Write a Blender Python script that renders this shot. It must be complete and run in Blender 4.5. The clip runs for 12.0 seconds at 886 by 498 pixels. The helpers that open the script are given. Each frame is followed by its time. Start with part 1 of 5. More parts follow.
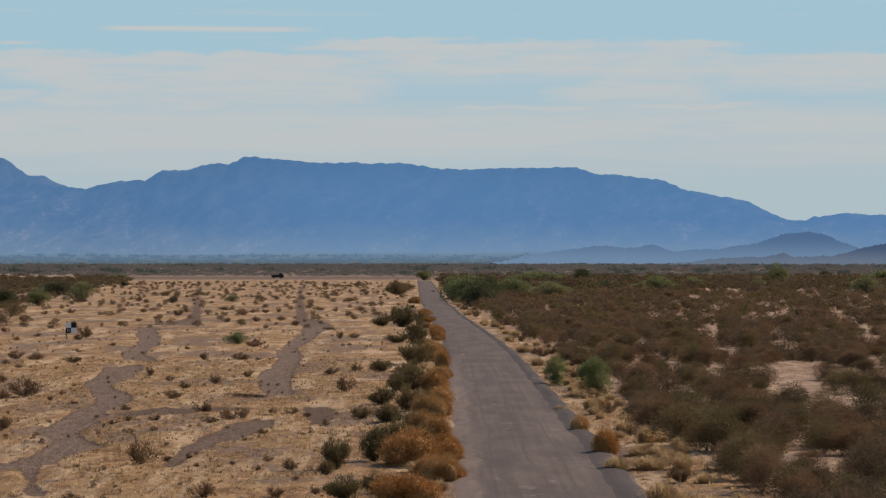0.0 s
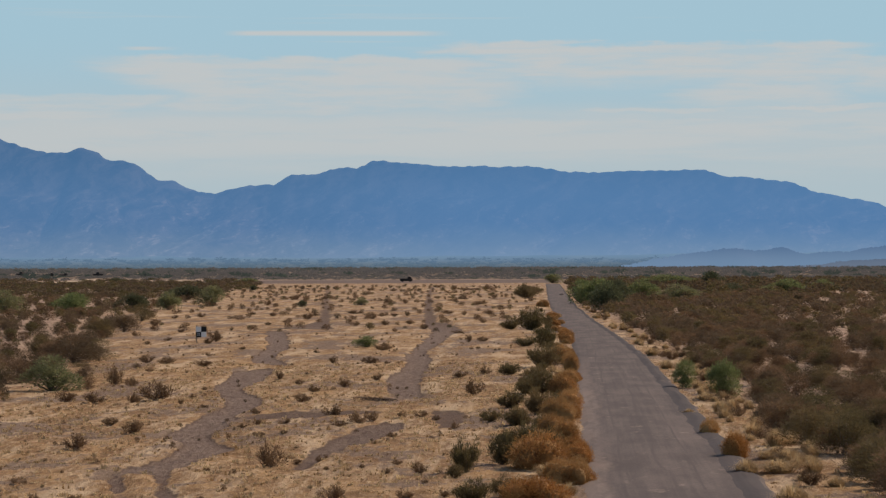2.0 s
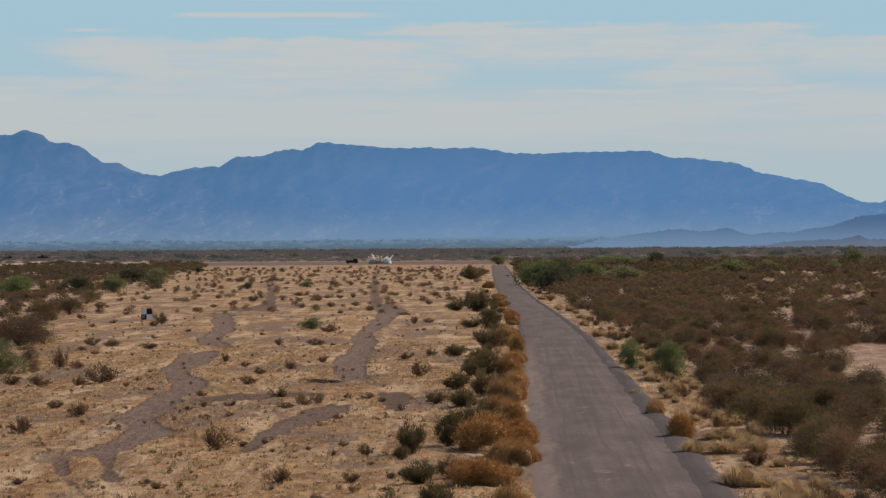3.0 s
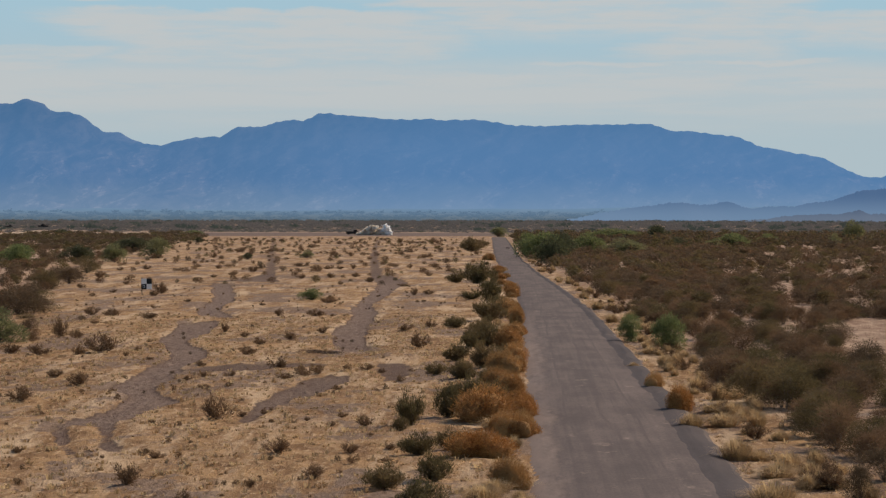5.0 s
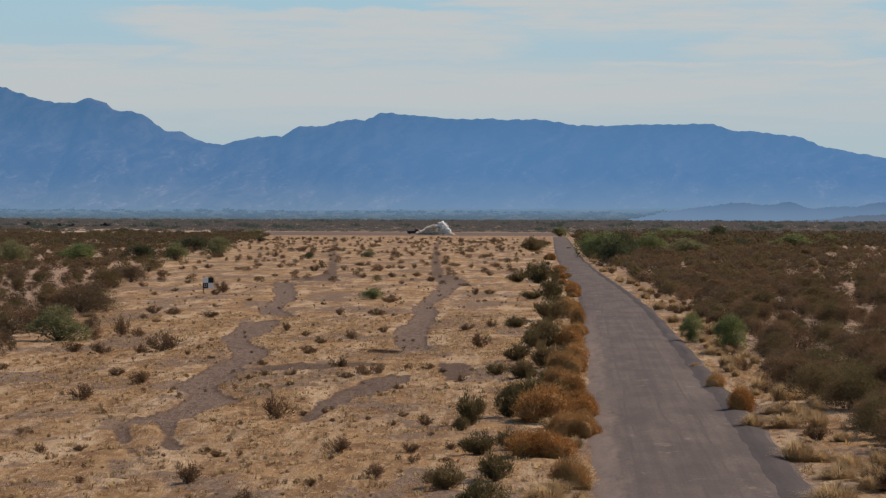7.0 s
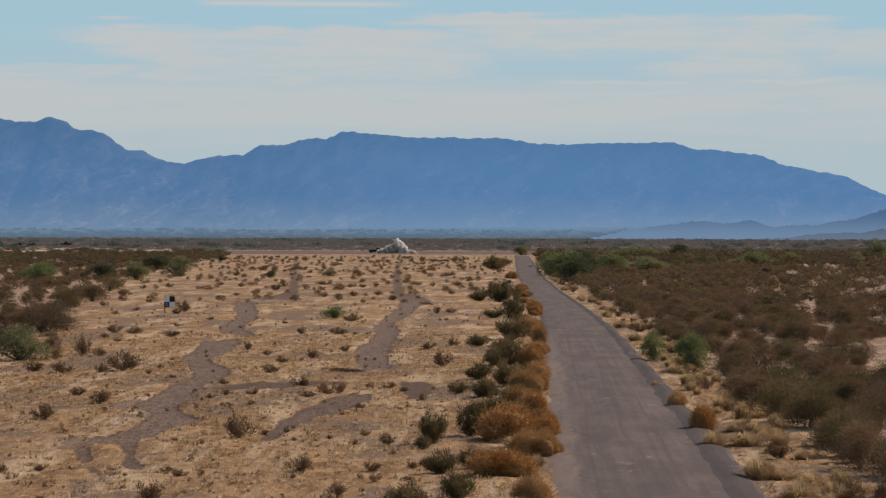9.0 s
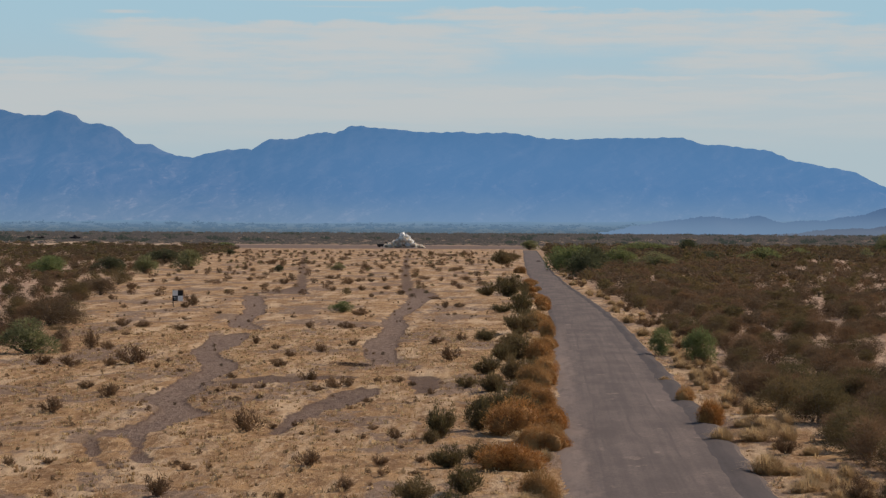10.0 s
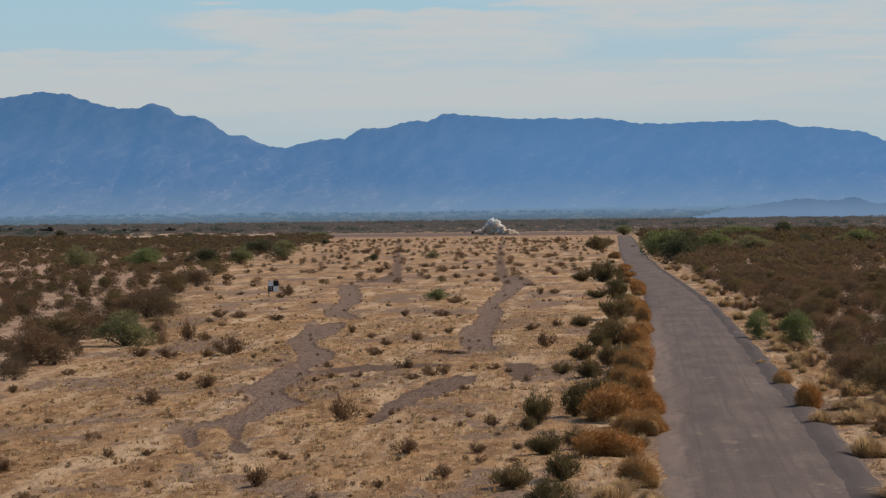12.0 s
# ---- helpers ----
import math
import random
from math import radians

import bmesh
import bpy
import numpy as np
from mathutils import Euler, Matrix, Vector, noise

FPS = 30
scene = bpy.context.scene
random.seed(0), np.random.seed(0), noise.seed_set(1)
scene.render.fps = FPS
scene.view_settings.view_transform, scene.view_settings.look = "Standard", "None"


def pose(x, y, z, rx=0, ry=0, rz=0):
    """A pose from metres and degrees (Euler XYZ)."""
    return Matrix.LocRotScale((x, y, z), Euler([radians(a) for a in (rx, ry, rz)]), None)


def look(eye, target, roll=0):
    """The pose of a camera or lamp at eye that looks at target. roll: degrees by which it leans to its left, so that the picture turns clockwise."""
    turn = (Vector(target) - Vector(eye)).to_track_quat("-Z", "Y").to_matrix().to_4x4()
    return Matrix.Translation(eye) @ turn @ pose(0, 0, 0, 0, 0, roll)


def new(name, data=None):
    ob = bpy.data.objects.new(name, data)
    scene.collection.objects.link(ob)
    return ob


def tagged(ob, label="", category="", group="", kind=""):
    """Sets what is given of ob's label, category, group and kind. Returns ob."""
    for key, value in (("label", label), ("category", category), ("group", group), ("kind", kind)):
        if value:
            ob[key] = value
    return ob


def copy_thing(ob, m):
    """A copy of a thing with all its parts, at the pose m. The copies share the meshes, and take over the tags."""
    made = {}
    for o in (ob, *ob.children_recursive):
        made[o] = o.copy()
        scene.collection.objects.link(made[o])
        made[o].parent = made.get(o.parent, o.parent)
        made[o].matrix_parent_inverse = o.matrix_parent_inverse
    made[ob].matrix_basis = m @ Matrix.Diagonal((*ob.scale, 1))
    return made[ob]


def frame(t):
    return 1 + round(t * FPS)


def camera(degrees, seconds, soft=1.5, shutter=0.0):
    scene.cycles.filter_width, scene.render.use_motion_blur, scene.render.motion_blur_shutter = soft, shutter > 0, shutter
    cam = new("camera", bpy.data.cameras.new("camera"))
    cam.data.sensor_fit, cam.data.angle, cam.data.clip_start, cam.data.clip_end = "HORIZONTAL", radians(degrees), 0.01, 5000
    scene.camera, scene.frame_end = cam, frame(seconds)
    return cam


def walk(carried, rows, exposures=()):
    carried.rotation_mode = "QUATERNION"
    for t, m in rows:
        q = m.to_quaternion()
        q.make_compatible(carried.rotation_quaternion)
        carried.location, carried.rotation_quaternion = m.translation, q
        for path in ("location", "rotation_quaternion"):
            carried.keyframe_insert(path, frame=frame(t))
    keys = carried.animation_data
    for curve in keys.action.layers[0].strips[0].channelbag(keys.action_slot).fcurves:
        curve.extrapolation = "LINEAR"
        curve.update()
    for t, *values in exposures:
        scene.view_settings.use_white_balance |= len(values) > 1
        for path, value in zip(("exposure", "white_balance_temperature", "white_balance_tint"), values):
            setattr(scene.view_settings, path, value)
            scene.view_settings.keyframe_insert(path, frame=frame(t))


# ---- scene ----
EYE, TILT = 7.5, 0.214
cam = camera(18.0, 12.0, soft=1.3)
# seconds, yaw to the left, pitch up, roll to the left; the camera stands on one spot and is swung by hand
TURNS = [
    (0.0, 0.0, 0.0, 0.0), (0.5, 1.7293, 0.0944, -0.14), (1.0, 2.5725, 0.2051, -0.1795), (1.5, 2.9924, 0.2459, -0.1625),
    (2.0, 2.6282, 0.0738, -0.2026), (2.5, 2.0221, -0.053, -0.3653), (3.0, 1.5142, -0.3091, -0.3524),
    (3.2, 1.3406, -0.332, -0.33), (4.8, 1.397, -0.818, 0.02), (5.0, 1.5245, -0.8874, 0.0557), (5.5, 1.8326, -1.0132, 0.154), (6.0, 2.2875, -0.9851, 0.1543), (6.5, 2.6535, -0.9262, 0.163),
    (6.7, 2.781, -0.926, 0.165), (8.3, 2.484, -0.477, 0.195), (8.5, 2.3337, -0.4308, 0.1985), (9.0, 1.9898, -0.5139, 0.103), (9.5, 1.9119, -0.5503, 0.115), (10.0, 2.1648, -0.6249, 0.2695),
    (10.5, 2.6362, -0.3572, 0.4936), (11.0, 3.4686, -0.3814, 0.4843), (11.5, 4.283, -0.573, 0.0738), (12.0, 4.0835, -0.8824, -0.649),
]
walk(cam, [(t, pose(0, 0, EYE, TILT, 0, 0) @ pose(0, 0, 0, 90 + p, -r, y)) for t, y, p, r in TURNS])

# ---- light ----
SUN_AZ, SUN_EL = 50.0, 40.0          # degrees to the right of straight ahead, and up
scene.view_settings.exposure = 0.0
sun = new("sun", bpy.data.lights.new("sun", "SUN"))
sun.data.energy, sun.data.angle, sun.data.color = 3.85, radians(0.53), (1.0, 0.84, 0.655)
sx, sy, sz = math.sin(radians(SUN_AZ)) * math.cos(radians(SUN_EL)), math.cos(radians(SUN_AZ)) * math.cos(radians(SUN_EL)), math.sin(radians(SUN_EL))
sun.matrix_world = look((sx * 300, sy * 300, sz * 300), (0, 0, 0))


class Nodes:
    """A small wrapper to write node trees in few lines."""

    def __init__(self, tree):
        self.t = tree
        tree.nodes.clear()

    def add(self, kind, props=None, **sockets):
        n = self.t.nodes.new(kind)
        p = props or {}
        if "operation" in p:
            n.operation = p["operation"]
        if "use_clamp" in p:
            n.use_clamp = p["use_clamp"]
        if "interpolation_type" in p:
            n.interpolation_type = p["interpolation_type"]
        if "data_type" in p:
            n.data_type = p["data_type"]
        if "attribute_name" in p:
            n.attribute_name = p["attribute_name"]
        for k, v in sockets.items():
            self.put(n.inputs[int(k[1:]) if k[0] == "i" and k[1:].isdigit() else k.replace("_", " ")], v)
        return n

    def put(self, socket, v):
        if isinstance(v, bpy.types.NodeSocket):
            self.t.links.new(v, socket)
        else:
            socket.default_value = v

    def math(self, op, a, b=0.0, c=0.0, clamp=False):
        return self.add("ShaderNodeMath", {"operation": op, "use_clamp": clamp}, i0=a, i1=b, i2=c).outputs[0]

    def ramp(self, v, lo, hi, a=0.0, b=1.0):
        return self.add("ShaderNodeMapRange", {"interpolation_type": "SMOOTHSTEP"}, i0=v, i1=lo, i2=hi, i3=a, i4=b).outputs[0]

    def mix(self, f, a, b):
        n = self.add("ShaderNodeMix", {"data_type": "RGBA"})
        self.put(n.inputs[0], f), self.put(n.inputs[6], a), self.put(n.inputs[7], b)
        return n.outputs[2]

    def noise(self, vec, scale, detail=4.0, rough=0.55):
        return self.add("ShaderNodeTexNoise", None, Vector=vec, Scale=scale, Detail=detail, Roughness=rough).outputs[0]

    def stretch(self, vec, x, y, z):
        return self.add("ShaderNodeMapping", None, Vector=vec, Scale=(x, y, z)).outputs[0]


def rgb(r, g, b):
    return (r, g, b, 1.0)


world = bpy.data.worlds.new("sky")
scene.world = world
world.use_nodes = True
N = Nodes(world.node_tree)
way = N.add("ShaderNodeTexCoord").outputs["Generated"]
sep = N.add("ShaderNodeSeparateXYZ", None, Vector=way)
up, side = sep.outputs[2], sep.outputs[0]
sky = N.add("ShaderNodeTexSky")
sky.sky_type, sky.sun_disc, sky.sun_elevation, sky.sun_rotation = "NISHITA", False, radians(SUN_EL), radians(SUN_AZ)
sky.altitude, sky.air_density, sky.dust_density, sky.ozone_density = 200.0, 1.0, 0.6, 2.0
clear = N.add("ShaderNodeVectorMath", {"operation": "SCALE"}, i0=sky.outputs[0])
N.put(clear.inputs["Scale"], 0.095)
haze = N.mix(N.ramp(up, 0.03, 0.085), rgb(0.425, 0.52, 0.565), rgb(0.362, 0.54, 0.64))
low = N.ramp(up, 0.10, 0.35, 1.0, 0.0)
base = N.mix(low, clear.outputs[0], haze)
streaks = N.noise(N.stretch(way, 1.0, 1.0, 13.0), 8.0, 6.0, 0.62)
shreds = N.noise(N.stretch(way, 1.0, 1.0, 9.0), 26.0, 7.0, 0.66)
heaps = N.noise(N.stretch(way, 1.0, 1.0, 2.2), 55.0, 4.0, 0.6)
ragged = N.math("ADD", up, N.math("ADD", N.math("MULTIPLY", N.math("SUBTRACT", heaps, 0.5), 0.0045), N.math("MULTIPLY", N.math("SUBTRACT", streaks, 0.5), 0.008)))
wisp = N.math("MULTIPLY", N.ramp(N.noise(N.stretch(way, 1.0, 1.0, 40.0), 7.0, 3.0, 0.5), 0.60, 0.72), N.ramp(up, 0.072, 0.080))


def cloud_bank(top, foot, x0, x1, soft, ends, amount):
    """A flat bank of cloud: a crisp heaped top, a foot that thins out, between two bearings."""
    v = N.math("MULTIPLY", N.ramp(ragged, top + 0.0009, top - 0.0006), N.ramp(ragged, foot - soft, foot + soft))
    drift = N.math("ADD", side, N.math("MULTIPLY", N.math("SUBTRACT", streaks, 0.5), 0.09))
    v = N.math("MULTIPLY", v, N.math("MULTIPLY", N.ramp(drift, x0 - ends, x0 + ends), N.ramp(drift, x1 + ends, x1 - ends)))
    return N.math("MULTIPLY", v, N.math("MULTIPLY", N.ramp(shreds, 0.30, 0.60, 0.42, 1.0), amount))


body = N.math("MULTIPLY", N.math("MULTIPLY", N.ramp(ragged, 0.058, 0.05), N.ramp(ragged, 0.026, 0.044)), N.ramp(streaks, 0.34, 0.56, 0.35, 0.8))
for bank in (cloud_bank(0.0780, 0.0755, -0.042, -0.004, 0.001, 0.006, 1.0), cloud_bank(0.0770, 0.0640, -0.020, 0.105, 0.004, 0.012, 1.0), cloud_bank(0.0735, 0.0600, 0.095, 0.30, 0.004, 0.012, 0.95),
             cloud_bank(0.0742, 0.0590, -0.155, -0.020, 0.006, 0.014, 0.95), cloud_bank(0.0640, 0.0540, -0.150, -0.030, 0.003, 0.012, 0.9), cloud_bank(0.0590, 0.0480, -0.36, -0.150, 0.004, 0.012, 0.9),
             cloud_bank(0.0550, 0.0530, 0.004, 0.110, 0.001, 0.012, 0.95), cloud_bank(0.0650, 0.0550, 0.045, 0.095, 0.004, 0.012, 0.9), cloud_bank(0.0505, 0.0420, -0.20, 0.30, 0.005, 0.02, 0.85)):
    body = N.math("MAXIMUM", body, bank)


def thin_cloud(el, thick, x0, x1):
    """A long thin streak of cloud at one height, between two bearings."""
    d = N.math("ABSOLUTE", N.math("SUBTRACT", N.math("ADD", up, N.math("MULTIPLY", N.math("SUBTRACT", streaks, 0.5), 0.0012)), el))
    return N.math("MULTIPLY", N.ramp(d, thick, thick * 0.2), N.math("MULTIPLY", N.ramp(side, x0, x0 + 0.012), N.ramp(side, x1, x1 - 0.02)))


for streak in (thin_cloud(0.0818, 0.0013, -0.125, -0.040), thin_cloud(0.0765, 0.0009, -0.162, -0.136), thin_cloud(0.0755, 0.0018, -0.045, 0.01)):
    body = N.math("MAXIMUM", body, streak)
body = N.math("MULTIPLY", N.math("MAXIMUM", body, N.math("MULTIPLY", wisp, 0.35)), low)
col = N.mix(N.math("MULTIPLY", body, 0.85), base, rgb(0.555, 0.558, 0.55))
N.t.links.new(N.add("ShaderNodeBackground", None, Color=col, Strength=1.0).outputs[0], N.add("ShaderNodeOutputWorld").inputs[0])


# ---- materials ----
def material(name):
    m = bpy.data.materials.new(name)
    m.use_nodes = True
    return m, Nodes(m.node_tree)


def finish(N, shader):
    N.t.links.new(shader, N.add("ShaderNodeOutputMaterial").inputs[0])


def leaf_material(name, dark, light, dry, through_light=0.5):
    """Foliage or grass: colour varies from plant to plant and from leaf to leaf."""
    m, N = material(name)
    plant = N.add("ShaderNodeObjectInfo").outputs["Random"]
    leaf = N.add("ShaderNodeNewGeometry").outputs["Random Per Island"]
    patch = N.noise(N.add("ShaderNodeNewGeometry").outputs["Position"], 0.35, 2.0)
    c = N.mix(leaf, rgb(*dark), rgb(*light))
    c = N.mix(N.math("MULTIPLY", N.ramp(N.math("ADD", N.math("MULTIPLY", plant, 0.5), patch), 0.5, 1.1), 0.8), c, rgb(*dry))
    clump = N.noise(N.add("ShaderNodeNewGeometry").outputs["Position"], 0.7, 3.0, 0.6)
    c = N.mix(N.ramp(clump, 0.46, 0.62, 0.0, 0.4), c, rgb(*[v * 0.65 for v in dark]))
    c = N.mix(N.ramp(clump, 0.46, 0.34, 0.0, 0.5), c, rgb(*[min(0.8, v * 1.25) for v in dry]))
    b = N.add("ShaderNodeBsdfPrincipled", None, Base_Color=c, Roughness=0.75)
    N.put(b.inputs["Specular IOR Level"], 0.2)
    tr = N.add("ShaderNodeBsdfTranslucent", None, Color=c)
    finish(N, N.add("ShaderNodeMixShader", None, i0=through_light, i1=b.outputs[0], i2=tr.outputs[0]).outputs[0])
    return m


def plain_material(name, a, b, scale=3.0, rough=0.8, metal=0.0, bump=0.3):
    m, N = material(name)
    pos = N.add("ShaderNodeTexCoord").outputs["Object"]
    n1, n2 = N.noise(pos, scale), N.noise(pos, scale * 9, 3.0)
    c = N.mix(N.ramp(N.math("ADD", N.math("MULTIPLY", n1, 0.7), N.math("MULTIPLY", n2, 0.3)), 0.35, 0.65), rgb(*a), rgb(*b))
    bs = N.add("ShaderNodeBsdfPrincipled", None, Base_Color=c, Roughness=rough, Metallic=metal)
    N.t.links.new(N.add("ShaderNodeBump", None, Strength=bump, Distance=0.02, Height=n2).outputs[0], bs.inputs["Normal"])
    finish(N, bs.outputs[0])
    return m


M_TWIG = plain_material("grey_brown_twig", (0.10, 0.075, 0.055), (0.17, 0.13, 0.10), 8.0)
M_BROWN = leaf_material("brown_dry_leaves", (0.115, 0.067, 0.036), (0.222, 0.135, 0.073), (0.25, 0.153, 0.086), 0.4)
M_SCRUB = leaf_material("brown_olive_scrub_leaves", (0.088, 0.064, 0.037), (0.16, 0.113, 0.065), (0.195, 0.124, 0.074), 0.4)
M_OLIVE = leaf_material("olive_creosote_leaves", (0.085, 0.071, 0.031), (0.175, 0.138, 0.06), (0.205, 0.138, 0.066), 0.4)
M_GREEN = leaf_material("fresh_green_leaves", (0.10, 0.125, 0.045), (0.24, 0.275, 0.11), (0.22, 0.225, 0.095), 0.45)
M_PALE = leaf_material("grey_green_leaves", (0.125, 0.13, 0.058), (0.27, 0.27, 0.125), (0.25, 0.235, 0.115), 0.45)
M_DARK = leaf_material("dark_green_leaves", (0.06, 0.068, 0.036), (0.12, 0.128, 0.066), (0.12, 0.118, 0.062), 0.4)
M_ORANGE = leaf_material("rust_orange_grass", (0.26, 0.115, 0.034), (0.60, 0.30, 0.095), (0.46, 0.285, 0.12), 0.25)
M_TAN = leaf_material("straw_tan_grass", (0.38, 0.26, 0.135), (0.64, 0.47, 0.27), (0.50, 0.36, 0.20), 0.5)


def ground_material():
    m, N = material("desert_ground")
    pos = N.add("ShaderNodeTexCoord").outputs["Object"]
    wash = N.add("ShaderNodeAttribute", {"attribute_name": "wash"}).outputs["Fac"]
    scrub = N.add("ShaderNodeAttribute", {"attribute_name": "scrub"}).outputs["Fac"]
    bare = N.add("ShaderNodeAttribute", {"attribute_name": "bare"}).outputs["Fac"]
    run = N.stretch(pos, 1.0, 0.32, 1.0)
    big, mid, fine, grit = N.noise(run, 0.16, 6.0, 0.6), N.noise(run, 0.75, 7.0, 0.66), N.noise(run, 4.2, 6.0, 0.7), N.noise(N.stretch(pos, 1.0, 0.5, 1.0), 14.0, 3.0, 0.7)
    gold = N.mix(N.ramp(mid, 0.38, 0.62), rgb(0.23, 0.125, 0.060), rgb(0.45, 0.272, 0.132))
    gold = N.mix(N.ramp(fine, 0.50, 0.72), gold, rgb(0.60, 0.42, 0.25))
    gold = N.mix(N.math("MULTIPLY", N.ramp(N.noise(N.stretch(pos, 1.0, 0.1, 1.0), 0.5, 8.0, 0.72), 0.47, 0.62), 0.75), gold, rgb(0.64, 0.46, 0.295))
    pink = N.mix(N.ramp(mid, 0.4, 0.65), rgb(0.30, 0.19, 0.13), rgb(0.52, 0.365, 0.25))
    c = N.mix(scrub, gold, pink)
    gravel = N.mix(N.ramp(fine, 0.35, 0.65), rgb(0.15, 0.10, 0.077), rgb(0.245, 0.172, 0.134))
    patch = N.math("MULTIPLY", N.ramp(N.math("ADD", N.math("MULTIPLY", big, 0.6), N.math("MULTIPLY", mid, 0.4)), 0.51, 0.55), 0.8)
    w = N.ramp(N.math("ADD", wash, N.math("MULTIPLY", N.math("SUBTRACT", fine, 0.5), 0.5)), 0.35, 0.6)
    # shade of the wash edges, painted as a darker rim in the gravel colour
    bank = N.math("MULTIPLY", N.ramp(N.math("ADD", wash, N.math("MULTIPLY", N.math("SUBTRACT", fine, 0.5), 0.4)), 0.12, 0.45), N.ramp(wash, 0.95, 0.6))
    gravel = N.mix(N.math("MULTIPLY", bank, 0.75), gravel, rgb(0.115, 0.072, 0.052))
    thread = N.noise(N.stretch(pos, 1.0, 0.16, 1.0), 2.6, 5.0, 0.7)
    gravel = N.mix(N.math("MULTIPLY", N.ramp(thread, 0.52, 0.66), 0.2), gravel, rgb(0.33, 0.225, 0.155))
    c = N.mix(N.math("MAXIMUM", N.math("MULTIPLY", w, 0.97), N.math("MULTIPLY", patch, N.math("SUBTRACT", 1.0, scrub))), c, gravel)
    far = N.add("ShaderNodeAttribute", {"attribute_name": "overgrown"}).outputs["Fac"]
    c = N.mix(N.math("MULTIPLY", far, 0.9), c, N.mix(mid, rgb(0.07, 0.054, 0.042), rgb(0.115, 0.086, 0.065)))
    c = N.mix(N.math("MULTIPLY", bare, 0.9), c, N.mix(mid, rgb(0.125, 0.09, 0.08), rgb(0.175, 0.126, 0.108)))
    c = N.mix(N.add("ShaderNodeAttribute", {"attribute_name": "pale"}).outputs["Fac"], c, N.mix(mid, rgb(0.42, 0.30, 0.20), rgb(0.58, 0.44, 0.32)))
    speck = N.math("MULTIPLY", N.ramp(grit, 0.60, 0.72), N.ramp(mid, 0.35, 0.6))
    c = N.mix(N.math("MULTIPLY", speck, 0.7), c, rgb(0.13, 0.08, 0.05))
    b = N.add("ShaderNodeBsdfPrincipled", None, Base_Color=c, Roughness=0.95)
    N.put(b.inputs["Specular IOR Level"], 0.1)
    h = N.math("ADD", N.math("MULTIPLY", fine, 0.5), N.math("ADD", N.math("MULTIPLY", grit, 0.12), N.math("MULTIPLY", mid, 0.35)))
    N.t.links.new(N.add("ShaderNodeBump", None, Strength=1.0, Distance=0.42, Height=h).outputs[0], b.inputs["Normal"])
    finish(N, b.outputs[0])
    return m


def asphalt_material(name, dark, light, scar):
    m, N = material(name)
    pos = N.add("ShaderNodeTexCoord").outputs["Object"]
    along = N.noise(N.stretch(pos, 3.2, 0.035, 1), 1.0, 6.0, 0.65)
    blot, fine = N.noise(N.stretch(pos, 0.5, 0.12, 1), 1.0, 5.0, 0.6), N.noise(N.stretch(pos, 1, 0.3, 1), 10.0, 5.0, 0.75)
    c = N.mix(N.ramp(N.math("ADD", N.math("MULTIPLY", along, 0.36), N.math("MULTIPLY", blot, 0.64)), 0.36, 0.64), rgb(*dark), rgb(*light))
    c = N.mix(N.math("MULTIPLY", N.ramp(N.noise(N.stretch(pos, 0.9, 0.35, 1), 1.0, 6.0, 0.65), 0.60, 0.70), 0.5), c, rgb(*scar))
    c = N.mix(N.math("MULTIPLY", N.ramp(fine, 0.4, 0.65), 0.45), c, rgb(*[v * 0.8 for v in dark]))
    at = N.add("ShaderNodeSeparateXYZ", None, Vector=pos)
    swerve = N.noise(N.stretch(pos, 0.0, 1.0, 0.0), 0.02, 2.0)
    for where, swing, thin in ((1.9, 1.0, 0.05), (3.3, 2.2, 0.06), (4.4, -0.8, 0.05)):
        gone = N.math("ABSOLUTE", N.math("SUBTRACT", N.math("SUBTRACT", at.outputs[0], where), N.math("MULTIPLY", N.math("SUBTRACT", swerve, 0.5), swing)))
        c = N.mix(N.math("MULTIPLY", N.ramp(gone, thin * 1.5, thin * 0.4), N.ramp(blot, 0.45, 0.6, 0.0, 0.38)), c, rgb(*[v * 0.55 for v in dark]))
    dusty = N.math("MULTIPLY", N.ramp(N.math("ADD", at.outputs[0], N.math("MULTIPLY", N.noise(N.stretch(pos, 0.6, 0.12, 1), 1.0, 6.0, 0.7), 3.0)), 3.0, 2.0), N.ramp(at.outputs[1], 230.0, 150.0, 0.0, 0.5))
    c = N.mix(dusty, c, rgb(*scar))
    b = N.add("ShaderNodeBsdfPrincipled", None, Base_Color=c, Roughness=0.9)
    N.put(b.inputs["Specular IOR Level"], 0.2)
    N.t.links.new(N.add("ShaderNodeBump", None, Strength=0.4, Distance=0.02, Height=fine).outputs[0], b.inputs["Normal"])
    finish(N, b.outputs[0])
    return m


def painted_haze_material(name, rock, glow_low, glow_high, z0, z1, amount):
    """A far-off backdrop: its rock colour mixed with painted haze, an emission graded by height."""
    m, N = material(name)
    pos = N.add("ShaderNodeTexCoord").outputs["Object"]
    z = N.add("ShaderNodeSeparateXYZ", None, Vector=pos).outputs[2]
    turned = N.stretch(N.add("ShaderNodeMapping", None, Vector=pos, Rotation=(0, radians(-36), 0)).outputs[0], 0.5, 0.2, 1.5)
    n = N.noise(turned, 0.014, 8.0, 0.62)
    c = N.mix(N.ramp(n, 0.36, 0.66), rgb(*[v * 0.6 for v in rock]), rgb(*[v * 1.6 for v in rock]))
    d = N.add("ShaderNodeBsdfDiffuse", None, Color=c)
    haze_glow = N.mix(N.ramp(z, z0, z1), rgb(*glow_low), rgb(*glow_high))
    e = N.add("ShaderNodeEmission", None, Color=haze_glow)
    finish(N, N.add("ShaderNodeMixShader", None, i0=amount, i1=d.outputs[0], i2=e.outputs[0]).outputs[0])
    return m


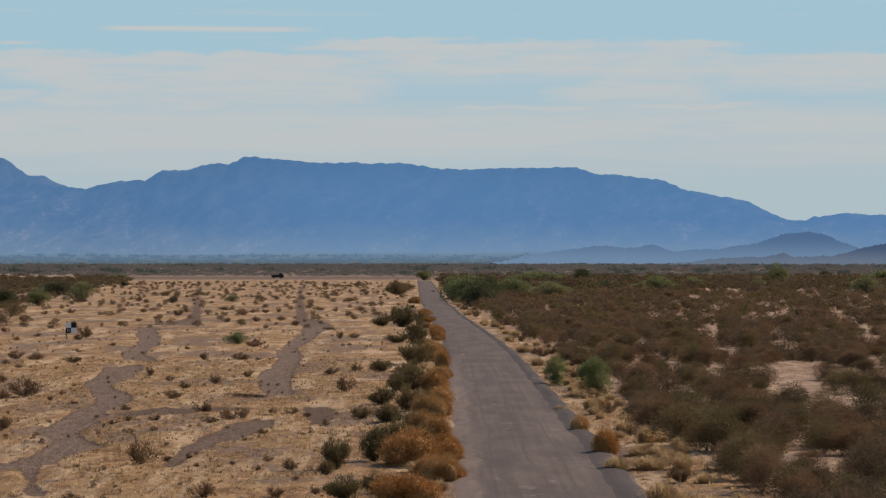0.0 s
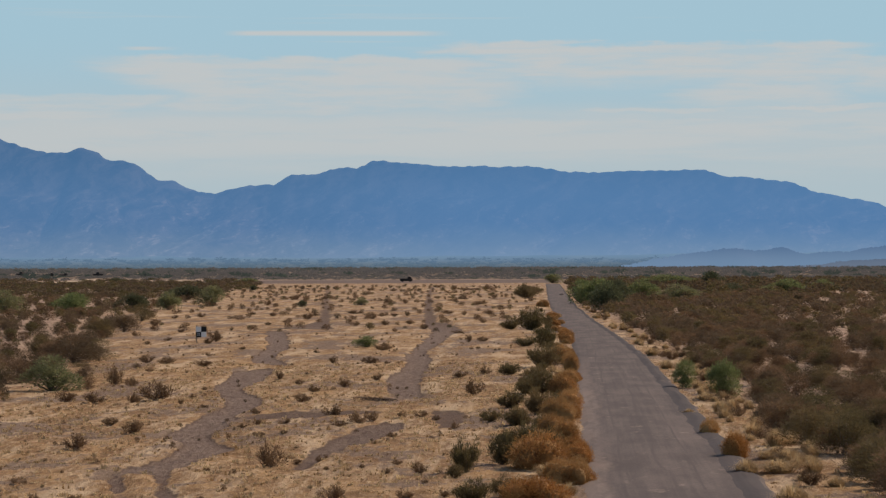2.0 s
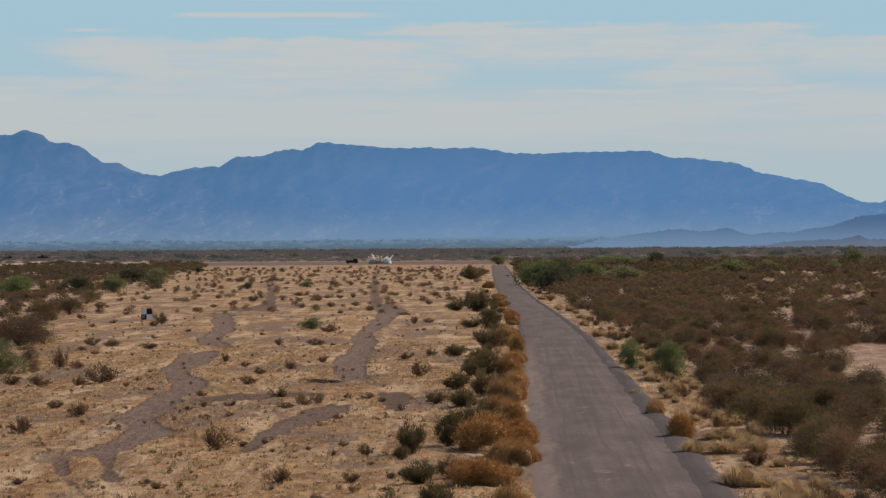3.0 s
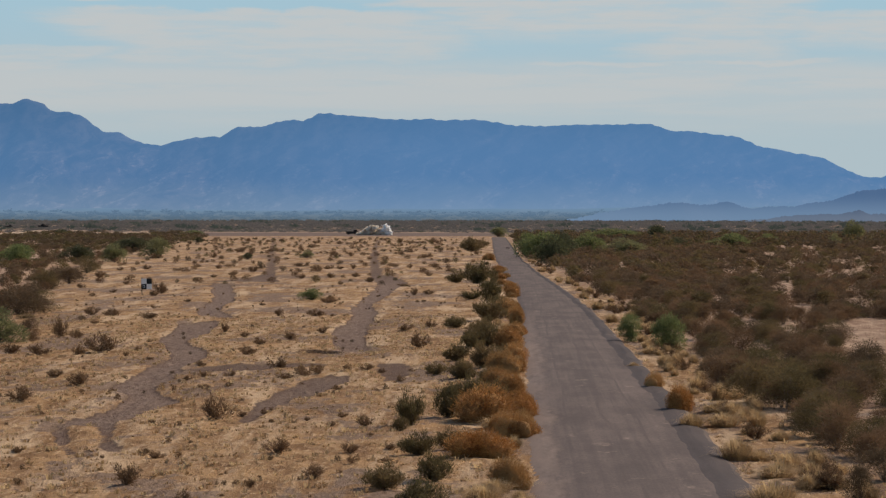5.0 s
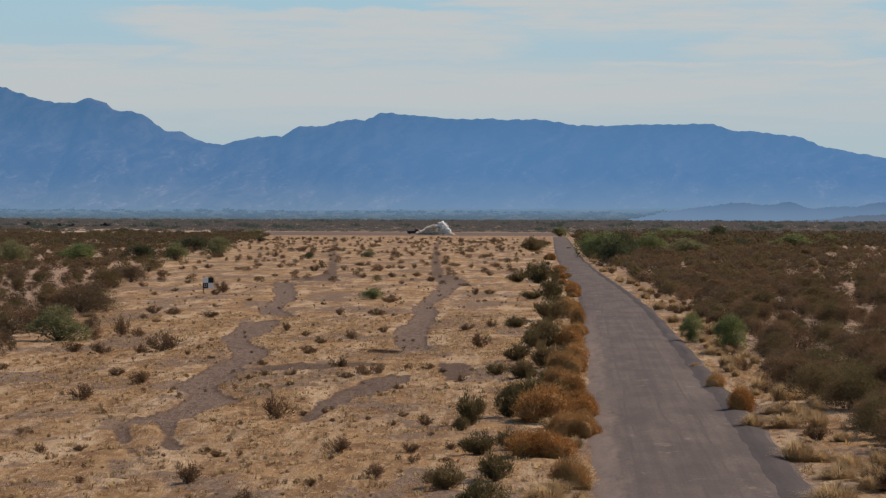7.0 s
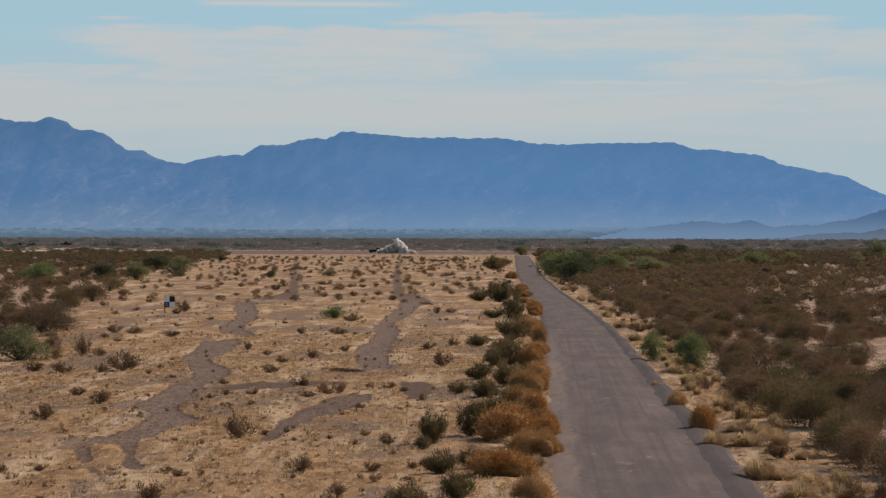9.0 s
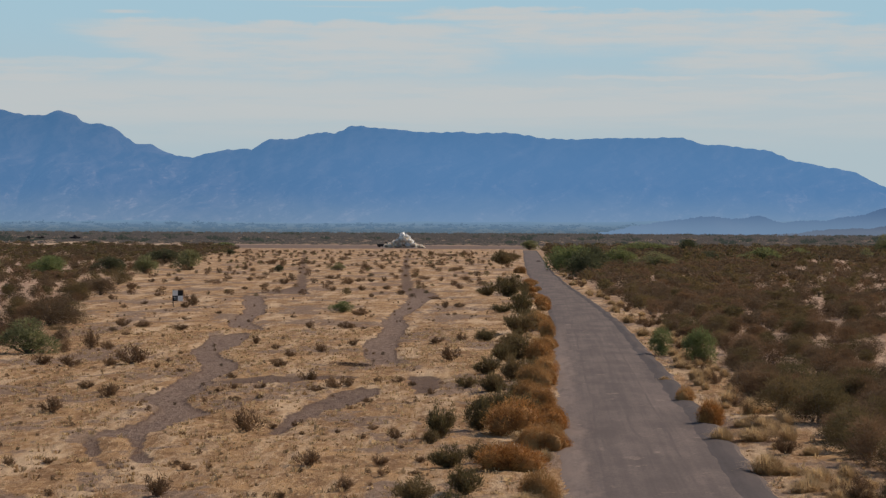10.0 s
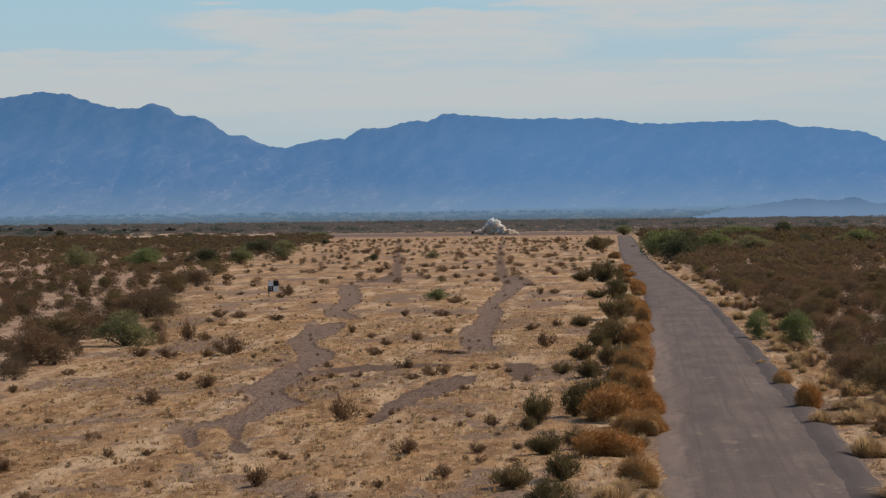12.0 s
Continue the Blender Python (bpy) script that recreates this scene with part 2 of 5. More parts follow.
def range_material():
    """Bare mountainsides under haze painted as emission: cliffs near the crest, pale talus and gullies lower down; the
    mesa to the right lies farther off, under more painted haze.
    """
    m, N = material("rock_under_painted_blue_haze")
    pos = N.add("ShaderNodeTexCoord").outputs["Object"]
    at = N.add("ShaderNodeSeparateXYZ", None, Vector=pos)
    x, z = at.outputs[0], at.outputs[2]
    bent = N.add("ShaderNodeVectorMath", {"operation": "ADD"}, i0=pos)
    warp = N.add("ShaderNodeTexNoise", None, Vector=pos, Scale=0.012, Detail=3.0).outputs[1]
    N.put(bent.inputs[1], N.add("ShaderNodeVectorMath", {"operation": "MULTIPLY"}, i0=warp, i1=(60.0, 0.0, 60.0)).outputs[0])
    fall = N.stretch(N.add("ShaderNodeMapping", None, Vector=bent.outputs[0], Rotation=(0, radians(38), 0)).outputs[0], 0.32, 0.15, 1.0)
    other = N.stretch(N.add("ShaderNodeMapping", None, Vector=bent.outputs[0], Rotation=(0, radians(-52), 0)).outputs[0], 0.4, 0.15, 1.0)
    gully, rib = N.noise(fall, 0.045, 8.0, 0.68), N.noise(other, 0.05, 7.0, 0.66)
    speck, big = N.noise(N.stretch(pos, 1.0, 0.3, 1.6), 0.09, 6.0, 0.7), N.noise(pos, 0.006, 3.0)
    rock = N.mix(N.ramp(N.math("ADD", N.math("MULTIPLY", gully, 0.6), N.math("MULTIPLY", rib, 0.4)), 0.40, 0.60), rgb(0.03, 0.03, 0.035), rgb(0.17, 0.14, 0.13))
    pale = N.math("MULTIPLY", N.ramp(N.math("ADD", N.math("MULTIPLY", gully, 0.55), N.math("MULTIPLY", speck, 0.45)), 0.52, 0.66), N.ramp(N.math("ADD", z, N.math("MULTIPLY", big, 120.0)), 215.0, 120.0))
    rock = N.mix(pale, rock, rgb(0.52, 0.40, 0.34))
    d = N.add("ShaderNodeBsdfDiffuse", None, Color=rock)
    # aerial haze painted as emission: paler at the foot, darker towards the crest
    haze_glow = N.mix(N.ramp(N.math("ADD", z, N.math("MULTIPLY", big, 40.0)), 18.0, 100.0), rgb(0.19, 0.305, 0.470), rgb(0.098, 0.226, 0.440))
    haze_glow = N.mix(N.ramp(z, 100.0, 215.0), haze_glow, rgb(0.075, 0.190, 0.378))
    e = N.add("ShaderNodeEmission", None, Color=haze_glow)
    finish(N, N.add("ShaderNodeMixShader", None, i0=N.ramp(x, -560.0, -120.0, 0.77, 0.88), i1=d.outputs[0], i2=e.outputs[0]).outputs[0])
    return m


M_GROUND = ground_material()
M_ROAD = asphalt_material("worn_grey_asphalt", (0.092, 0.067, 0.059), (0.162, 0.119, 0.102), (0.36, 0.262, 0.205))
M_ROAD_EDGE = asphalt_material("dark_asphalt_edge", (0.062, 0.046, 0.043), (0.09, 0.068, 0.063), (0.15, 0.112, 0.095))


# ---- mesh tools ----
def mesh_of(name, verts, tris, mats, index=None, smooth=False):
    me = bpy.data.meshes.new(name)
    verts, tris = np.asarray(verts, dtype=np.float32), np.asarray(tris, dtype=np.int32)
    me.vertices.add(len(verts))
    me.vertices.foreach_set("co", verts.ravel())
    k = tris.shape[1]
    me.loops.add(tris.size)
    me.loops.foreach_set("vertex_index", tris.ravel())
    me.polygons.add(len(tris))
    me.polygons.foreach_set("loop_start", np.arange(0, tris.size, k, dtype=np.int32))
    if index is not None:
        me.polygons.foreach_set("material_index", np.asarray(index, dtype=np.int32))
    if smooth:
        me.polygons.foreach_set("use_smooth", np.ones(len(tris), dtype=bool))
    for m in mats:
        me.materials.append(m)
    me.update(calc_edges=True)
    return me


def part(name, bm, mat, parent, label=""):
    me = bpy.data.meshes.new(name)
    bm.to_mesh(me)
    bm.free()
    me.materials.append(mat)
    ob = new(name, me)
    ob.parent = parent
    if label:
        ob["label"] = label
    return ob


def box(bm, sx, sy, sz, m=Matrix(), bevel=0.0):
    r = bmesh.ops.create_cube(bm, size=1.0, matrix=m @ Matrix.Diagonal((sx, sy, sz, 1)))
    if bevel:
        es = list({e for v in r["verts"] for e in v.link_edges})
        bmesh.ops.bevel(bm, geom=es, offset=bevel, segments=2, affect="EDGES", profile=0.6)


def rod(bm, r, depth, m=Matrix(), n=10):
    bmesh.ops.create_cone(bm, cap_ends=True, segments=n, radius1=r, radius2=r, depth=depth, matrix=m)


# ---- plan of the ground ----
ROAD = [(0.43, 45.0, 5.7), (0.43, 73.0, 5.72), (0.42, 77.9, 5.8), (0.39, 92.4, 5.88), (0.38, 113.5, 5.88), (0.36, 134.0, 5.8), (0.3, 163.4, 5.74), (0.21, 209.4, 5.65),
        (-0.05, 251.9, 5.35), (-0.54, 291.3, 5.0), (-1.77, 362.1, 4.6), (-3.7, 478.3, 4.5), (-5.64, 644.0, 4.75), (-7.97, 869.9, 4.9), (-9.2, 985.0, 4.9)]
# channels of the washes: left bank, right bank, distance; then how bare the bed is
CHANNEL_LEFT = [(-22.3, -21.2, 199.8), (-23.6, -20.9, 195.8), (-23.1, -20.4, 188.8), (-22.4, -19.9, 180.6), (-22.2, -20.0, 174.7), (-21.7, -19.9, 168.4), (-20.7, -19.2, 163.2), (-19.8, -17.6, 157.5), (-18.9, -16.9, 152.3),
                (-18.4, -16.4, 147.4), (-18.5, -16.7, 142.9), (-18.4, -16.7, 138.7), (-18.1, -16.2, 134.7), (-18.0, -15.9, 130.9), (-17.9, -16.0, 127.3), (-17.9, -15.9, 123.9), (-17.7, -15.6, 120.7), (-16.8, -14.9, 117.6),
                (-16.1, -13.9, 114.6), (-15.9, -13.7, 112.2), (-15.8, -14.1, 109.9), (-16.0, -14.4, 107.3), (-16.4, -14.4, 104.9), (-16.6, -14.4, 102.9), (-16.6, -14.4, 101.0), (-16.5, -14.3, 99.3)]
CHANNEL_RIGHT = [(-45.2, -43.1, 883.7), (-33.5, -31.8, 640.3), (-27.0, -25.1, 508.7), (-22.5, -20.5, 421.8), (-19.2, -17.1, 360.2), (-17.6, -14.1, 336.8), (-15.8, -12.2, 313.7), (-15.1, -12.6, 298.7), (-14.6, -12.4, 278.7), (-14.2, -12.4, 263.1),
                 (-14.1, -12.5, 250.8), (-13.8, -12.4, 238.1), (-13.6, -11.4, 226.4), (-12.7, -10.7, 214.6), (-12.2, -10.4, 205.1), (-12.0, -10.3, 197.5), (-12.2, -10.1, 189.5), (-11.9, -9.7, 180.3), (-11.4, -9.4, 172.0), (-10.9, -9.0, 165.8), (-10.3, -8.4, 160.7), (-9.8, -8.4, 156.0)]
CHANNEL_BEND = [(-34.4, -32.2, 313.3), (-31.2, -28.9, 284.2), (-28.6, -26.7, 263.8), (-27.3, -25.3, 249.6), (-26.6, -25.0, 238.5), (-26.2, -24.1, 228.3), (-25.1, -22.9, 217.6), (-23.4, -21.2, 209.9), (-21.0, -18.7, 203.7)]
CHANNEL_FAR = [(-82.0, -79.7, 926.3), (-59.1, -56.9, 661.5), (-47.0, -44.8, 521.7), (-39.1, -36.9, 430.6), (-33.4, -31.6, 366.6), (-32.7, -29.0, 337.0), (-35.1, -27.5, 320.3)]
CHANNEL_LOW = [(-9.1, -7.7, 131.7), (-9.9, -7.6, 128.1), (-10.1, -7.9, 124.7), (-10.4, -8.3, 120.7), (-10.4, -8.9, 117.7), (-10.5, -9.2, 114.4), (-10.5, -9.4, 111.4), (-10.4, -9.5, 108.1), (-10.4, -9.6, 105.1), (-10.4, -10.0, 101.4)]
CHANNELS = (
    (CHANNEL_LEFT, 1.0), (CHANNEL_RIGHT, 1.0), (CHANNEL_BEND, 1.0), (CHANNEL_FAR, 1.0), (CHANNEL_LOW, 0.8),
    ([(-16.6, -16.0, 99.7), (-16.1, -15.5, 96.3), (-15.3, -14.9, 92.6), (-14.8, -14.5, 90.3), (-14.3, -13.8, 88.2), (-13.8, -13.5, 86.1), (-13.3, -13.1, 83.9)], 0.85),
    ([(-15.0, -14.3, 99.5), (-14.5, -13.9, 96.2), (-14.0, -13.5, 93.7), (-13.8, -13.0, 91.4), (-13.4, -12.7, 89.8), (-13.1, -12.6, 88.9)], 0.8),
    ([(-38.9, -26.3, 329.1), (-42.7, -25.2, 316.1), (-37.3, -33.4, 306.5)], 0.5),
    ([(-14.6, -9.8, 143.3), (-15.9, -9.4, 140.6), (-16.2, -11.4, 137.2), (-15.7, -13.5, 133.4)], 0.6),
    ([(-7.1, -5.6, 143.6), (-7.1, -5.0, 137.2), (-6.6, -5.0, 131.4), (-6.2, -5.4, 127.8)], 0.6),
)
EDGE_LEFT_Y = (60, 119, 147, 203, 274, 399, 437, 681, 997, 1080)
EDGE_LEFT_X = (-22, -27.7, -29.9, -36.5, -45.1, -61.4, -65.3, -84.5, -109.5, -125)
EDGE_RIGHT_Y = (60, 78, 90, 107, 130, 157, 210, 253, 381, 512, 1000)
EDGE_RIGHT_X = (9.9, 9.9, 9.7, 9.7, 8.7, 8.5, 8.1, 7.7, 4.5, 0.6, -4)


def edge_left(y):
    return np.interp(y, EDGE_LEFT_Y, EDGE_LEFT_X)


def edge_right(y):
    return np.interp(y, EDGE_RIGHT_Y, EDGE_RIGHT_X)


def road_side(y):
    ys = [r[1] for r in ROAD]
    left = np.interp(y, ys, [r[0] for r in ROAD])
    return left, left + np.interp(y, ys, [r[2] for r in ROAD])


WAVES = {}


def waves(x, y, k, seed):
    """Cheap smooth relief from a few crossing sine waves, about -1 to 1."""
    if (k, seed) not in WAVES:
        r = np.random.RandomState(seed)
        WAVES[k, seed] = [(k * f * math.cos(a), k * f * math.sin(a), p) for a, f, p in zip(r.uniform(0, 6.28, 7), r.uniform(0.6, 1.7, 7), r.uniform(0, 6.28, 7))]
    return sum(np.sin(x * a + y * b + p) for a, b, p in WAVES[k, seed]) / 3.5


def wash_depth(x, y):
    """1 in the bed of a wash, 0 outside; the banks are ragged."""
    x, y = np.broadcast_arrays(np.asarray(x, dtype=float), np.asarray(y, dtype=float))
    best = np.zeros(x.shape)
    rag = waves(x, y, 1.1, 5) * 0.10 + waves(x, y, 0.4, 6) * 0.08 + waves(x, y, 3.1, 7) * 0.06
    rag = rag * np.clip(y / 180, 1, 5)
    worn = np.interp(y, [285, 370], [1.0, 0.58])
    for rows, bare in CHANNELS:
        up_to = rows[::-1]
        ys = [q[2] for q in up_to]
        lo, hi = np.interp(y, ys, [q[0] for q in up_to]), np.interp(y, ys, [q[1] for q in up_to])
        ends = np.clip(np.minimum(y - ys[0], ys[-1] - y) / (0.006 * y) + 0.5, 0, 1)
        inside = np.minimum(x - lo, hi - x) + rag
        best = np.maximum(best, np.clip(inside / 0.36 + 0.5, 0, 1) * ends * bare * worn)
    return best


def height(x, y):
    x, y = np.asarray(x, dtype=float), np.asarray(y, dtype=float)
    left, right = road_side(y)
    off = np.clip(np.maximum(left - x, x - right) / 1.5, 0, 1)
    off = np.where((y > 990) | (y < 45), 1.0, off)
    near = np.clip((900 - y) / 600, 0, 1)
    z = (waves(x, y, 0.35, 1) * 0.05 + waves(x, y, 1.3, 2) * 0.035 + waves(x, y, 4.0, 3) * 0.018) * near
    near_wash = (x > -90) & (x < -4) & (y > 80) & (y < 930)
    if near_wash.any():
        z = z - np.where(near_wash, wash_depth(x, y) * 0.15, 0)
    return z * off - 0.06 * (1 - off)


def clearing(x, y):
    """Bare pale sand far out, in broken strips: 1 inside, 0 outside."""
    strip = np.minimum(np.minimum((y - 1120) / 25, (1420 - y) / 25), np.minimum((x + 0.215 * y) / 20, (-0.128 * y - x) / 12))
    return np.clip(np.minimum(strip, waves(x, y * 0.12, 0.16, 41) * 2.5 + 0.3), 0, 1)


def ground_sheet():
    xs = np.concatenate([[-4000, -2500, -1500, -900, -500, -400], np.arange(-320, -110, 10.0), np.arange(-110, -40, 1.0), np.arange(-40, 14, 0.30), np.arange(14, 70, 1.0), [80, 100, 150, 200, 300, 500, 900, 1500, 2500, 4000]])
    ys = np.concatenate([[-3000, -1000, -300, -60, 0, 30, 45, 55], np.arange(62, 220, 0.36), np.arange(220, 420, 0.9), np.arange(420, 1100, 4.0), np.arange(1100, 1500, 15), np.arange(1500, 2000, 50), np.arange(2000, 4101, 300)])
    X, Y = np.meshgrid(xs, ys)
    Z = height(X, Y)
    Z += np.random.RandomState(12).normal(0, 0.026, Z.shape) * np.clip((320 - Y) / 120, 0, 1) * (Y > 60)
    Z[Y > 1100] *= 0
    n, k = len(xs), len(ys)
    i = np.arange((k - 1) * n).reshape(k - 1, n)[:, :-1].ravel()
    me = mesh_of("ground", np.stack([X, Y, Z], -1).reshape(-1, 3), np.stack([i, i + 1, i + n + 1, i + n], -1), [M_GROUND], smooth=True)
    wash = wash_depth(X, Y) * ((X > -90) & (X < -4) & (Y > 80) & (Y < 930))
    soft = 3 + 0.02 * Y
    scrub = np.clip(np.maximum((edge_left(Y) - X) / soft, (X - edge_right(Y)) / 2.0), 0, 1)
    scrub = np.maximum(scrub, np.clip((Y - 1040) / 20, 0, 1))
    bare = np.clip(np.minimum((Y - 1035) / 20, (1260 - Y) / 20), 0, 1) * np.clip(np.minimum((X + 175) / 40, (0 - X) / 10), 0, 1)
    for name, v in (("wash", wash), ("pale", clearing(X, Y)), ("scrub", scrub), ("bare", bare), ("overgrown", np.clip((Y - 1255) / 60, 0, 1) * (0.75 + 0.25 * waves(X, Y, 0.01, 8)))):
        at = me.attributes.new(name, "FLOAT", "POINT")
        at.data.foreach_set("value", v.astype(np.float32).ravel())
    return tagged(new("ground", me), "flat golden desert ground with grey gravel washes", "ground", kind="structure")


ground_sheet()


def road_sheet():
    """Worn asphalt lane, slightly crowned, with a tilted dark margin along its outer side."""
    ys = np.concatenate([np.arange(45, 420, 0.8), np.arange(420, 986, 4.0)])
    left, right = road_side(ys)
    r = np.random.RandomState(7)
    rag = lambda s: np.convolve(r.normal(0, s, len(ys) + 8), np.ones(5) / 5, "same")[4:-4]
    left, right = left + rag(0.16), right + rag(0.15)
    margin = np.interp(ys, [45, 130, 250, 500], [0.8, 0.7, 0.5, 0.3])
    cols = []
    for k in np.linspace(0, 1, 15):
        cols.append((left + (right - margin - left) * k, 0.05 + 0.05 * (1 - (2 * k - 1) ** 2) - 0.13 * (k == 0) + 0 * ys))
    V = np.stack([np.stack([x, ys, z], -1) for x, z in cols], 1)
    n = len(cols)
    i = (np.arange(len(ys) - 1)[:, None] * n + np.arange(n - 1)).ravel()
    top = mesh_of("road", V.reshape(-1, 3), np.stack([i, i + 1, i + n + 1, i + n], -1), [M_ROAD], smooth=True)
    ob = tagged(new("road", top), "narrow worn grey asphalt road, dusty and patched", "road", kind="structure")
    prof = [(0.0, 0.05), (0.25, 0.07), (0.65, 0.11), (0.7, 0.105), (1.25, 0.04), (1.6, -0.10)]
    V = np.stack([np.stack([right - margin + margin * k, ys, z + 0 * ys + (rag(0.02) if k > 0.3 else 0)], -1) for k, z in prof], 1)
    n = len(prof)
    i = (np.arange(len(ys) - 1)[:, None] * n + np.arange(n - 1)).ravel()
    ed = new("road_margin", mesh_of("road_margin", V.reshape(-1, 3), np.stack([i, i + 1, i + n + 1, i + n], -1), [M_ROAD_EDGE, M_ROAD], np.tile((np.arange(n - 1) >= 4).astype(int), len(ys) - 1), smooth=True))
    ed.parent = ob


road_sheet()

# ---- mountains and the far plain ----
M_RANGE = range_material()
# the hills carry their haze as an emission colour over the rock
M_HILL = painted_haze_material("rock_under_painted_violet_haze", (0.08, 0.065, 0.06), (0.165, 0.265, 0.41), (0.080, 0.155, 0.295), 3.0, 40.0, 0.88)
M_HILL_NEAR = painted_haze_material("dark_rock_under_painted_haze", (0.07, 0.055, 0.05), (0.15, 0.20, 0.285), (0.065, 0.11, 0.20), 3.0, 24.0, 0.82)
# an emission tint stands in for the haze over the plain
M_PLAIN = painted_haze_material("far_plain_with_painted_haze", (0.12, 0.11, 0.07), (0.12, 0.17, 0.225), (0.165, 0.285, 0.44), 0.5, 20.0, 0.84)

RIDGE_WEST = [(-1700, 120), (-1400, 190), (-1200, 205), (-1075, 214.7), (-1051, 218.1), (-1027, 222.5), (-1004, 225.9), (-980, 219), (-961, 220.6), (-942, 212.8), (-918, 205), (-876, 195), (-842, 194.5), (-817, 202.6), (-790, 195.7), (-779, 184.3),
              (-748, 180.1), (-729, 174.2), (-713, 162.8), (-691, 147.5), (-663, 146.2), (-644, 133.8), (-621, 127.9), (-595, 123.8)]
RIDGE_EAST = [(-552, 135.3), (-496, 138.1), (-466, 153.9), (-419, 155.7), (-403, 163.2), (-371, 167.8), (-357, 166), (-332, 177.1), (-310, 177.1), (-217, 169.7), (-78, 166.9), (43, 156.7), (136, 159.5), (224, 159.5),
              (252, 151.1), (363, 139.9), (401, 124.1), (507, 104.6), (526, 93.5), (572, 72.1), (602, 71.2), (614, 77.7), (679, 85.1), (729, 81.4), (900, 90), (1200, 60), (1600, 20)]
HILL_FAR = [(60, 2), (113, 13), (157, 19.5), (215, 26), (237, 21.7), (273, 26.8), (303, 18.8), (368, 21.7), (404, 27.5), (448, 41.3), (477, 44.2), (499, 40.6), (535, 25.3), (570, 18), (700, 12), (800, 2)]
HILL_NEAR = [(250, 0.5), (297, 4.5), (337, 10.5), (384, 9.8), (407, 15.2), (424, 10.5), (471, 12.5), (497, 20.5), (523, 25.8), (571, 30.5), (700, 34), (850, 3)]


def mountain(name, crest, y_crest, run, mat, seed, rough, label):
    """A ridge with spurs and gullies running down to the plain."""
    r = np.random.RandomState(seed)
    px, pz = [p[0] for p in crest], [p[1] for p in crest]
    xs = np.linspace(px[0], px[-1], 900)
    zs = np.interp(xs, px, pz)
    jag = np.convolve(r.normal(0, rough, 904), (0.25, 0.5, 0.25), "same")[2:-2] + np.interp(xs, xs[::14], r.normal(0, rough, len(xs[::14])))
    vs = np.linspace(0, 1, 44)
    rows = []
    for v in vs:
        fall = (1 - v) ** 1.25
        spur = (np.abs(waves(xs + v * 90, 0 * xs + v * 160, 0.014, seed + 1)) - 0.4) * 0.2 + waves(xs - v * 120, xs * 0 + v * 300, 0.045, seed + 2) * 0.035
        z = zs * np.clip(fall + spur * (v * (1 - v) * 2.6), 0, 1) + jag * (1 - v) ** 14 - 2 * v
        y = y_crest - run * v + waves(xs, 0 * xs, 0.02, seed + 3) * 25 * v
        rows.append(np.stack([xs, y, z], -1))
    rows.insert(0, np.stack([xs, 0 * xs + y_crest + run * 0.25, 0 * xs - 2], -1))
    V = np.stack(rows)
    k, n = V.shape[:2]
    i = (np.arange(k - 1)[:, None] * n + np.arange(n - 1)).ravel()
    ob = new(name, mesh_of(name, V.reshape(-1, 3), np.stack([i, i + n, i + n + 1, i + 1], -1), [mat], smooth=True))
    return tagged(ob, label, "mountain", kind="structure")


mountain("mountain_range", RIDGE_WEST + RIDGE_EAST, 4650, 420, M_RANGE, 11, 1.1, "long flat-topped mountain range, blue with painted haze")
mountain("hill_backdrop", HILL_FAR, 3650, 120, M_HILL, 21, 0.7, "low hills before the range, violet with painted haze")
mountain("hill_backdrop", HILL_NEAR, 3350, 90, M_HILL_NEAR, 31, 0.6, "low dark rocky hills on the plain, tinted with painted haze")


def far_plain():
    xs, vs = np.linspace(-2200, 2200, 200), np.linspace(0, 1, 16)
    V = np.stack([np.stack([xs, 0 * xs + 3700 + 700 * v, 0.05 - 0.3 * (v == 0) + 24 * v ** 1.4 * (0.9 + 0.12 * waves(xs, 0 * xs, 0.006, 4))], -1) for v in vs])
    n = len(xs)
    i = (np.arange(len(vs) - 1)[:, None] * n + np.arange(n - 1)).ravel()
    return tagged(new("far_plain", mesh_of("far_plain", V.reshape(-1, 3), np.stack([i, i + 1, i + n + 1, i + n], -1), [M_PLAIN], smooth=True)), "blue-green plain sloping up to the mountains, haze painted in", "plain", kind="structure")


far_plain()


